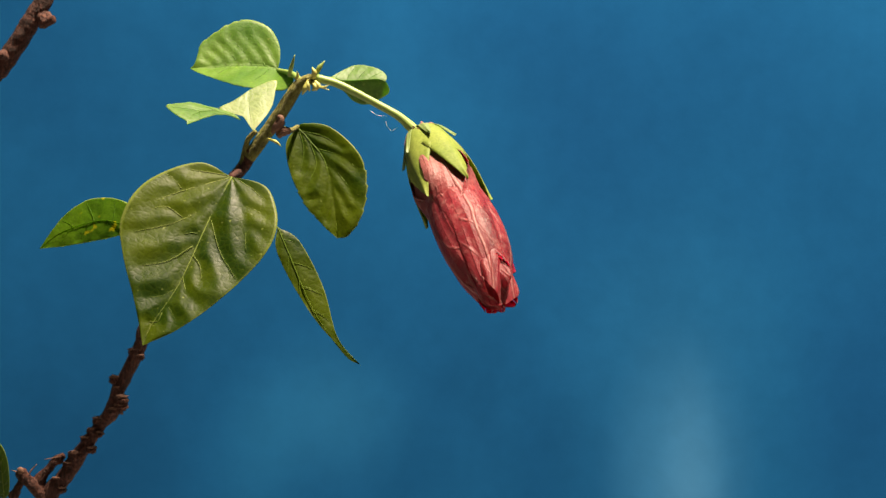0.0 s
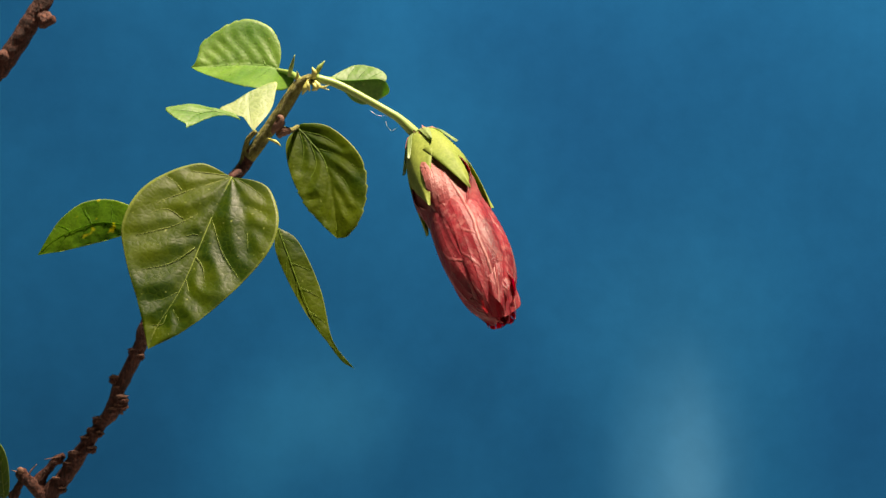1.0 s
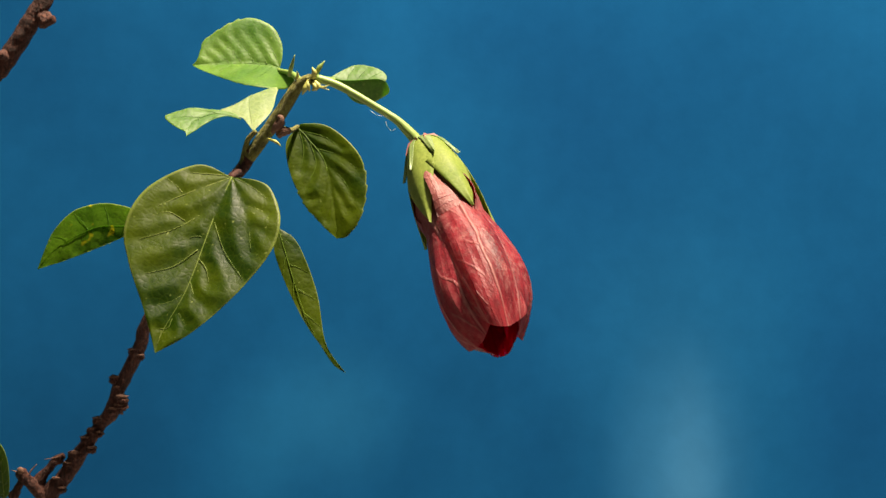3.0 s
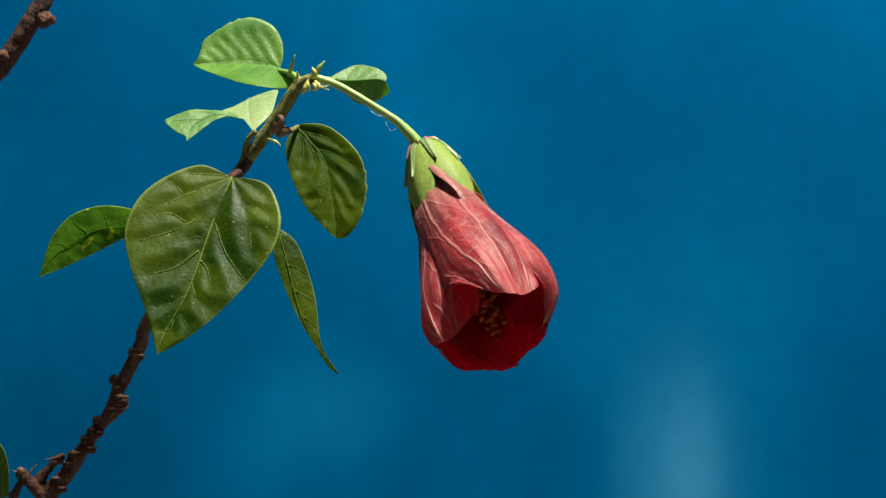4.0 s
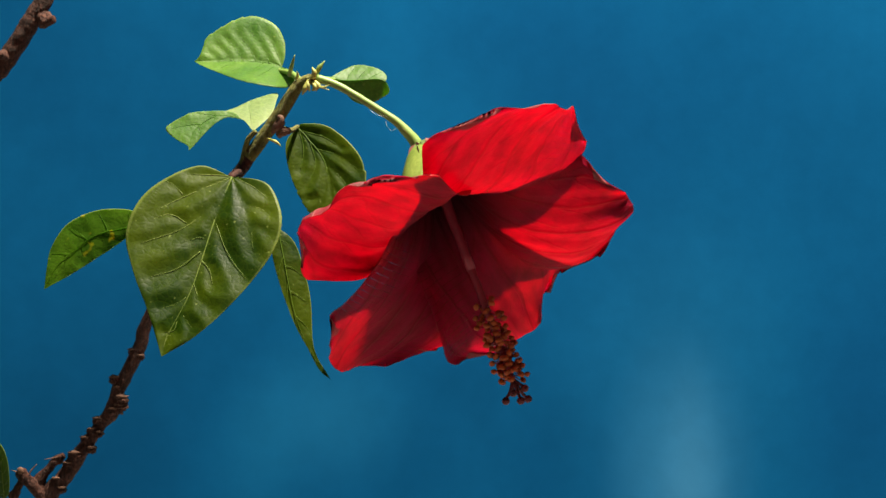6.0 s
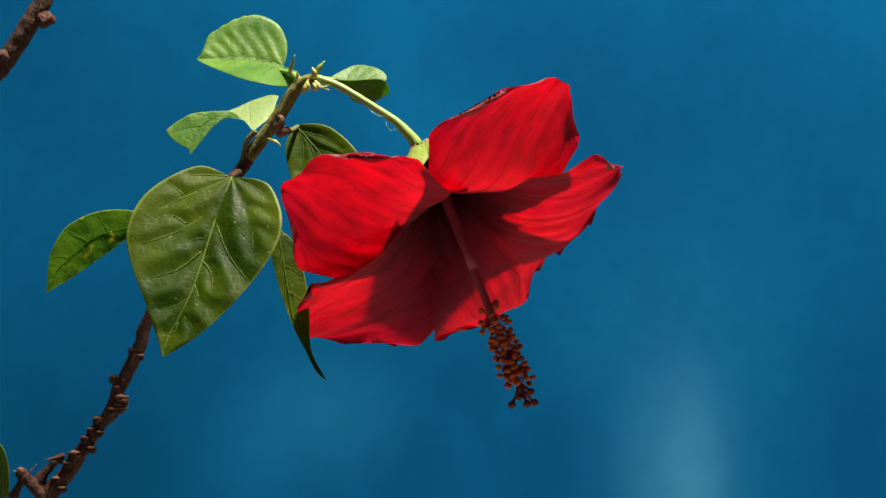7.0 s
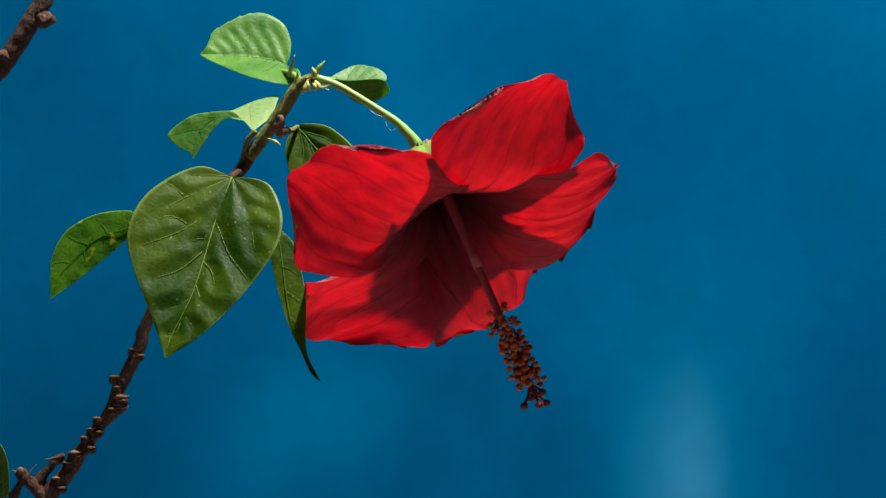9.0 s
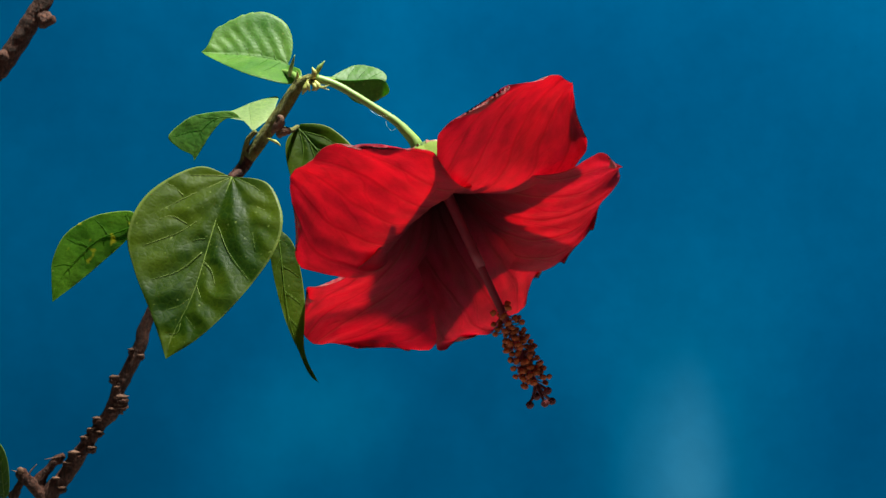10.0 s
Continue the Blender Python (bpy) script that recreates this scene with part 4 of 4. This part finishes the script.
def at_time(t, rows):
    """Values between the rows (time, values), smooth and without overshoot."""
    ts = np.array([r[0] for r in rows], float)
    vs = np.array([r[1] for r in rows], float)
    if t <= ts[0]:
        return vs[0]
    if t >= ts[-1]:
        return vs[-1]
    i = int(np.searchsorted(ts, t) - 1)
    slope = np.diff(vs, axis=0) / np.diff(ts)[:, None]
    def tangent(k):
        if k == 0 or k == len(ts) - 1:
            return slope[min(k, len(slope) - 1)] * 0.5
        a, b = slope[k - 1], slope[k]
        return np.where(a * b > 0, 2 * a * b / np.where(a + b == 0, 1, a + b), 0.0)
    h = ts[i + 1] - ts[i]
    f = (t - ts[i]) / h
    return ((1 + 2 * f) * (1 - f) ** 2 * vs[i] + f * (1 - f) ** 2 * h * tangent(i)
            + f * f * (3 - 2 * f) * vs[i + 1] + f * f * (f - 1) * h * tangent(i + 1))


def matrix(R, t):
    m = Matrix([[*R[k], t[k]] for k in range(3)] + [[0, 0, 0, 1]])
    return m


flower = new("hibiscus_flower")
tagged(flower, "red hibiscus flower opening from a pink bud on its stalk", "flower")
TILES, PIECES = {a: [] for a in "ABCDE"}, {}
CLOSED = 0.03        # how much of the closed petal's bend the stiff pieces keep
REFERENCE = 9.0
NU, NV, SUB, FLANGE = 34, 24, 3, 0.05


def skin(n, p, u, v, rough=1.0):
    """The petal's middle sheet with its ruffles, and its inward normals."""
    d = 0.004
    def flat(u, v):
        return petal_surface(p, u, v)
    q = flat(u, v)
    nn = np.cross(flat(u + d, v) - flat(u - d, v), flat(u, v + d) - flat(u, v - d))
    nn = nn / np.maximum(np.linalg.norm(nn, axis=-1, keepdims=True), 1e-9)
    return q + nn * (rough * ruffle(n, u, v))[..., None]


def skin_normals(n, p, u, v, rough=1.0):
    d = 0.004
    nn = np.cross(skin(n, p, u + d, v, rough) - skin(n, p, u - d, v, rough), skin(n, p, u, v + d, rough) - skin(n, p, u, v - d, rough))
    return nn / np.maximum(np.linalg.norm(nn, axis=-1, keepdims=True), 1e-9)


def rigid(a, b):
    """The turns and shifts that lay the sets of points a best on the sets b."""
    ca, cb = a.mean(1, keepdims=True), b.mean(1, keepdims=True)
    u, _, vt = np.linalg.svd(np.einsum("nki,nkj->nij", a - ca, b - cb))
    v = np.swapaxes(vt, 1, 2)
    ut = np.swapaxes(u, 1, 2)
    v[:, :, 2] *= np.sign(np.linalg.det(v @ ut))[:, None]
    R = v @ ut
    return R, cb[:, 0] - np.einsum("nij,nj->ni", R, ca[:, 0])


def piece_faces(rims):
    """Inner skin, outer skin, a rim along the petal's margin, and a thin flange all round that lies within the next piece."""
    k, m = (SUB + 1) ** 2, SUB + 1
    faces, slots = [], []
    for base, order, slot in ((0, (0, m, m + 1, 1), 0), (k, (0, 1, m + 1, m), 1)):
        for i in range(SUB):
            for j in range(SUB):
                faces.append(tuple(base + i * m + j + o for o in order))
                slots.append(slot)
    for i in range(SUB):
        for side, (a, b) in enumerate(((i * m + SUB, (i + 1) * m + SUB), ((i + 1) * m, i * m), (SUB * m + i, SUB * m + i + 1))):
            if side in rims:
                faces.append((a, a + k, b + k, b))
                slots.append(1)
    for e in range(4):
        for i in range(SUB):
            a = 2 * k + e * 2 * m + i
            faces.append((a, a + 1, a + 1 + m, a + m))
            slots.append(2)
    return faces, slots, np.array([i for q in faces for i in q])


def build_petals():
    kinds, make = {}, []
    ue, ve = np.linspace(0.045, 1.0, NU + 1), np.linspace(-1, 1, NV + 1)
    us, vs, shift = [], [], []
    eu, ev = (ue[1] - ue[0]) * FLANGE, (ve[1] - ve[0]) * FLANGE
    for i in range(NU):
        for j in range(NV):
            a, b = np.linspace(ue[i], ue[i + 1], SUB + 1), np.linspace(ve[j], ve[j + 1], SUB + 1)
            ga, gb = np.meshgrid(a, b, indexing="ij")
            one = np.ones(SUB + 1)
            pu, pv = [ga.ravel()], [gb.ravel()]
            for edge, far in ((ue[i], max(ue[i] - eu, 0.01)), (ue[i + 1], min(ue[i + 1] + eu, 1.0))):
                pu += [edge * one, far * one]
                pv += [b, b]
            for edge, far in ((ve[j], max(ve[j] - ev, -1.0)), (ve[j + 1], min(ve[j + 1] + ev, 1.0))):
                pu += [a, a]
                pv += [edge * one, far * one]
            rims = tuple(k for k, on in enumerate((j == NV - 1, j == 0, i == NU - 1)) if on)
            if rims not in kinds:
                kinds[rims] = piece_faces(rims)
            make.append(kinds[rims])
            us.append(np.concatenate(pu)), vs.append(np.concatenate(pv)), shift.append(0.001 * ((i % 2) * 2 + j % 2) - 0.0015)
    u, v, shift = np.array(us), np.array(vs), np.array(shift)[:, None, None]
    count, k = len(us), (SUB + 1) ** 2
    for n, letter in enumerate("ABCDE"):
        p, closed = at_time(REFERENCE, PETALS[letter]), at_time(2.5, PETALS[letter])
        flat_open = petal_surface(p, u, v)
        R, sh = rigid(petal_surface(closed, u, v)[:, :k], flat_open[:, :k])
        turn = lambda x: np.einsum("nij,nkj->nki", R, x)
        q = (1 - CLOSED) * skin(n, p, u, v) + CLOSED * (turn(skin(n, closed, u, v, 0.4)) + sh[:, None])
        nn = (1 - CLOSED) * skin_normals(n, p, u, v) + CLOSED * turn(skin_normals(n, closed, u, v, 0.4))
        nn = nn / np.maximum(np.linalg.norm(nn, axis=-1, keepdims=True), 1e-9)
        mid = flat_open[:, :k].mean(1)
        half = 0.009
        q = q - mid[:, None]
        core, bend = q[:, :k], nn[:, :k]
        verts = np.concatenate([core + bend * half, core - bend * half, q[:, k:] + nn[:, k:] * shift], 1) * CM
        norms = np.concatenate([bend, -bend, -nn[:, k:]], 1)
        uu, vv = np.concatenate([u[:, :k], u], 1), np.concatenate([v[:, :k], v], 1)
        uv = np.stack([uu, 0.5 + 0.5 * vv * (0.35 + 0.65 * uu) + 1.7 * n], -1)
        petal = mesh_ob("petal", *claw(p), MAT["petal_out"])
        under(petal, flower, None, "broad red petal, pink outside with pale veins")
        for i in range(count):
            faces, slots, loops = make[i]
            ob = mesh_ob("petal_piece", verts[i].tolist(), faces, [MAT["petal_in"], MAT["petal_out"], MAT["petal_flange"]])
            me = ob.data
            me.polygons.foreach_set("material_index", slots)
            me.uv_layers.new(name="UVMap").data.foreach_set("uv", uv[i][loops].ravel().astype(np.float32))
            me.normals_split_custom_set_from_vertices(norms[i].tolist())
            under(ob, petal)
            TILES[letter].append(ob)
        PIECES[letter] = (u[:, :k], v[:, :k], flat_open[:, :k], mid)


def claw(p):
    u, v = np.meshgrid(np.linspace(0.004, 0.05, 4), np.linspace(-1, 1, 7), indexing="ij")
    q = petal_surface(p, u, v) * CM
    r = q * np.array([0.9, 0.9, 1.0])
    verts = np.concatenate([q.reshape(-1, 3), r.reshape(-1, 3)])
    faces = []
    for i in range(3):
        for j in range(6):
            a = i * 7 + j
            faces += [(a, a + 1, a + 8, a + 7), (28 + a, 28 + a + 7, 28 + a + 8, 28 + a + 1)]
    return verts, faces


build_petals()


def calyx():
    zs = [0.0, 0.25, 0.7, 1.6, 3.2, 4.0]
    rs = [0.20, 0.46, 0.68, 0.91, 1.06, 1.10]
    def ring(z):
        return float(spline(np.array([z]), np.array(zs), np.array(rs))[0])
    v, f = tube([(0, 0, -0.02 * CM, 0.19 * CM), (0, 0, 0.06 * CM, 0.32 * CM), (0, 0, 0.25 * CM, 0.40 * CM), (0, 0, 0.6 * CM, 0.53 * CM)], 16, 4)
    cup = mesh_ob("calyx", v, f, MAT["sepal"])
    under(cup, flower, None, "pale green pointed calyx")
    def lobe(name, az, z0, z1, half, out, mat, point=0.8, lift=0.0, flare=0.0):
        nu, nv = 14, 8
        verts, faces = [], []
        for layer in (0.0, -0.025):
            for i in range(nu + 1):
                s = i / nu
                z = z0 + (z1 - z0) * s
                w = half * (min(1.0, s / 0.12 + 0.75)) * (1 - s ** 1.7) ** (point + 0.15) + 0.004
                for j in range(nv + 1):
                    k = -1 + 2 * j / nv
                    r = ring(z) + out + layer + flare * s * s - 0.05 * k * k * s + 0.02 * math.cos(k * 4.7)
                    a = az + k * w / max(ring(z), 0.35)
                    verts.append((r * math.cos(a) * CM, r * math.sin(a) * CM, (z + lift) * CM))
        m, n = nv + 1, (nu + 1) * (nv + 1)
        for i in range(nu):
            for j in range(nv):
                a = i * m + j
                faces += [(a, a + 1, a + m + 1, a + m), (n + a, n + a + m, n + a + m + 1, n + a + 1)]
            for a, b in ((i * m, (i + 1) * m), ((i + 1) * m + nv, i * m + nv)):
                faces.append((a, b, n + b, n + a))
        ob = mesh_ob(name, verts, faces, MAT[mat])
        under(ob, cup)
        return ob
    for k in range(5):
        az = radians(54 + 72 * k)
        SEPALS.append((lobe("sepal", az, 0.12, 3.58, 0.90, 0.05, "sepal", 0.9), az))
    for k in range(7):
        az = radians(78 + 51.4 * k)
        lobe("bract", az, 0.03, 1.25 + 0.2 * (k % 2), 0.15, 0.09, "leaf_pale", 0.6, 0.0, 0.10)


SEPALS = []
calyx()


def pistil():
    """The long column in the flower's middle; its upper part slides out of the lower as the flower opens."""
    v, f = tube([(0, 0, 0.1 * CM, 0.20 * CM), (0, 0, 2.2 * CM, 0.17 * CM), (0, 0, 4.2 * CM, 0.15 * CM)], 12, 4)
    low = mesh_ob("staminal_tube", v, f, MAT["column"])
    under(low, flower, None, "dark red staminal tube")
    v, f = tube([(0, 0, 0, 0.125 * CM), (0, 0, 3.0 * CM, 0.12 * CM), (0, 0, 4.6 * CM, 0.10 * CM), (0, 0, 5.55 * CM, 0.06 * CM)], 12, 4)
    up = mesh_ob("style", v, f, MAT["column"])
    under(up, flower, None, "red column set with orange stamens")
    stamen = []
    for k in range(6):
        L = 0.16 + 0.045 * k
        a = tube([(0, 0, 0, 0.022 * CM), (L * 0.6 * CM, 0, 0.05 * CM, 0.018 * CM), (L * CM, 0, 0.02 * CM, 0.016 * CM)], 5, 2)
        v, f = ball(0.105 * CM, (0.9, 1.25, 0.8), 5, 7, 0.3, k)
        v = moved(v, Matrix.Translation((L * CM, 0, 0.02 * CM)))
        me = mesh_ob("stamen", *joined([a, (v, f)]), [MAT["pollen"], MAT["column"]])
        for q in me.data.polygons[:len(a[1])]:
            q.material_index = 1
        stamen.append(me)
    r = random.Random(5)
    for k in range(96):
        h = 2.85 + 2.5 * (k / 95) ** 0.72
        az = k * 2.4 + r.uniform(-0.3, 0.3)
        src = stamen[k % 6]
        ob = src if k < 6 else new("stamen", src.data)
        rad = 0.10
        m = Matrix.Rotation(az, 4, "Z") @ Matrix.Translation((rad * CM, 0, h * CM)) @ Matrix.Rotation(radians(r.uniform(-35, 15)), 4, "Y") @ Matrix.Rotation(r.uniform(-0.8, 0.8), 4, "X")
        under(ob, up, m)
    for k in range(5):
        az = radians(72 * k + 20)
        reach = 0.24 + 0.11 * (k % 3)
        tip = 5.72 + 0.16 * (k * 2 % 3)
        a = tube([(0, 0, 5.4 * CM, 0.06 * CM), (reach * 0.55 * math.cos(az) * CM, reach * 0.55 * math.sin(az) * CM, (tip - 0.14) * CM, 0.05 * CM),
                  (reach * math.cos(az) * CM, reach * math.sin(az) * CM, tip * CM, 0.045 * CM)], 6, 3)
        b, f = ball(0.13 * CM, (1, 1, 0.9), 6, 8, 0.2, k)
        b = moved(b, Matrix.Translation((reach * math.cos(az) * CM, reach * math.sin(az) * CM, (tip + 0.05) * CM)))
        under(mesh_ob("stigma", *joined([a, (b, f)]), MAT["stigma"]), up, None, "dark red velvety stigma")
    return low, up


TUBE, STYLE = pistil()


# ---- what moves ----
FLOWER_ROWS = [(0.0, (*(-0.0068, 0.0000, 0.3364), 24.1, 43)), (1.0, (*(-0.0066, 0.0000, 0.3353), 23.2, 40)), (2.5, (*(-0.0065, 0.0000, 0.3339), 21.6, 36)), (3.8, (*(-0.0063, 0.0000, 0.3331), 20.7, 27)), (4.5, (*(-0.0063, 0.0000, 0.3327), 20.6, 25)),
               (7.0, (*(-0.0059, 0.0000, 0.3324), 20.6, 25)), (10.0, (*(-0.0059, 0.0000, 0.3320), 21.0, 25))]
CARRIED = {"curl": "pale"}
PIVOTS = {"top_back": (-0.0414, 0.0360, 0.3358)}
MOMENTS = [0, 1, 2, 2.5, 2.85, 3.2, 3.5, 3.75, 4.0, 4.25, 4.5, 4.75, 5.0, 5.25, 5.5, 5.7, 5.9, 6.15, 6.45, 6.8, 7.5, 8.25, 9, 10]


def motions():
    rows = []
    for t in (0, 0.5, 1, 1.5, 2, 2.5, 3, 3.5, 3.8, 4.15, 4.5, 5.5, 7, 8.5, 10):
        x, y, z, lean, front = at_time(t, FLOWER_ROWS)
        rows.append((t, matrix(*flower_pose(x, y, z, lean, front))))
    walk(flower, rows)
    walk(pedicel, [(t, HOME @ spun(pedicel_root, d) @ Matrix.Translation(pedicel_root)) for t, d in ((0, 0), (1.0, 1.0), (2.5, 2.4), (4.5, 3.4), (10, 3.8))])
    for name, key in LEAF_TURNS.items():
        ob, m = LEAVES[name]
        root = PIVOTS.get(name, m.translation)
        poses = {t: m.inverted() @ spun(root, d) @ m @ Matrix.Rotation(radians(r), 4, "X") @ Matrix.Rotation(radians(sum(pitch)), 4, "Y") for t, d, r, *pitch in key}
        if name in CARRIED:
            # it sits on another leaf's edge and goes with it
            frame_of, swing = LEAVES[CARRIED[name]][1], dict((t, r) for t, d, r in LEAF_TURNS[CARRIED[name]])
            lift = frame_of.inverted() @ m
            poses = {t: lift.inverted() @ Matrix.Rotation(radians(swing[t]), 4, "X") @ lift @ p for t, p in poses.items()}
        walk(ob, [(t, HOME @ m @ p) for t, p in poses.items()])
    for ob, az in SEPALS:
        side = Vector((-math.sin(az), math.cos(az), 0))
        root = Vector((0.35 * math.cos(az), 0.35 * math.sin(az), 0.3)) * CM
        walk(ob, [(t, Matrix.Translation(root) @ Matrix.Rotation(radians(d), 4, side) @ Matrix.Translation(-root)) for t, d in ((0, 0), (2.5, 0.5), (3.8, 2), (4.5, 4), (5.5, 12), (6.5, 24), (10, 28))])
    for ob, key in ((TUBE, None), (STYLE, 1)):
        walk(ob, [(t, Matrix.Rotation(radians(tilt), 4, "X") @ Matrix.Rotation(radians(side), 4, "Y") @ Matrix.Translation((0, 0, out * CM if key else 0)))
                  for t, tilt, side, out in COLUMN])
    # each petal is made of small stiff pieces that follow its bending
    for letter, obs in TILES.items():
        u, v, flat_open, mid = PIECES[letter]
        rows = [[] for _ in obs]
        for t in MOMENTS:
            R, sh = rigid(flat_open, petal_surface(at_time(t, PETALS[letter]), u, v).reshape(flat_open.shape))
            place = (np.einsum("nij,nj->ni", R, mid) + sh) * CM
            for i in range(len(obs)):
                rows[i].append((t, matrix(R[i].tolist(), place[i].tolist())))
        for ob, r in zip(obs, rows):
            walk(ob, r)


motions()
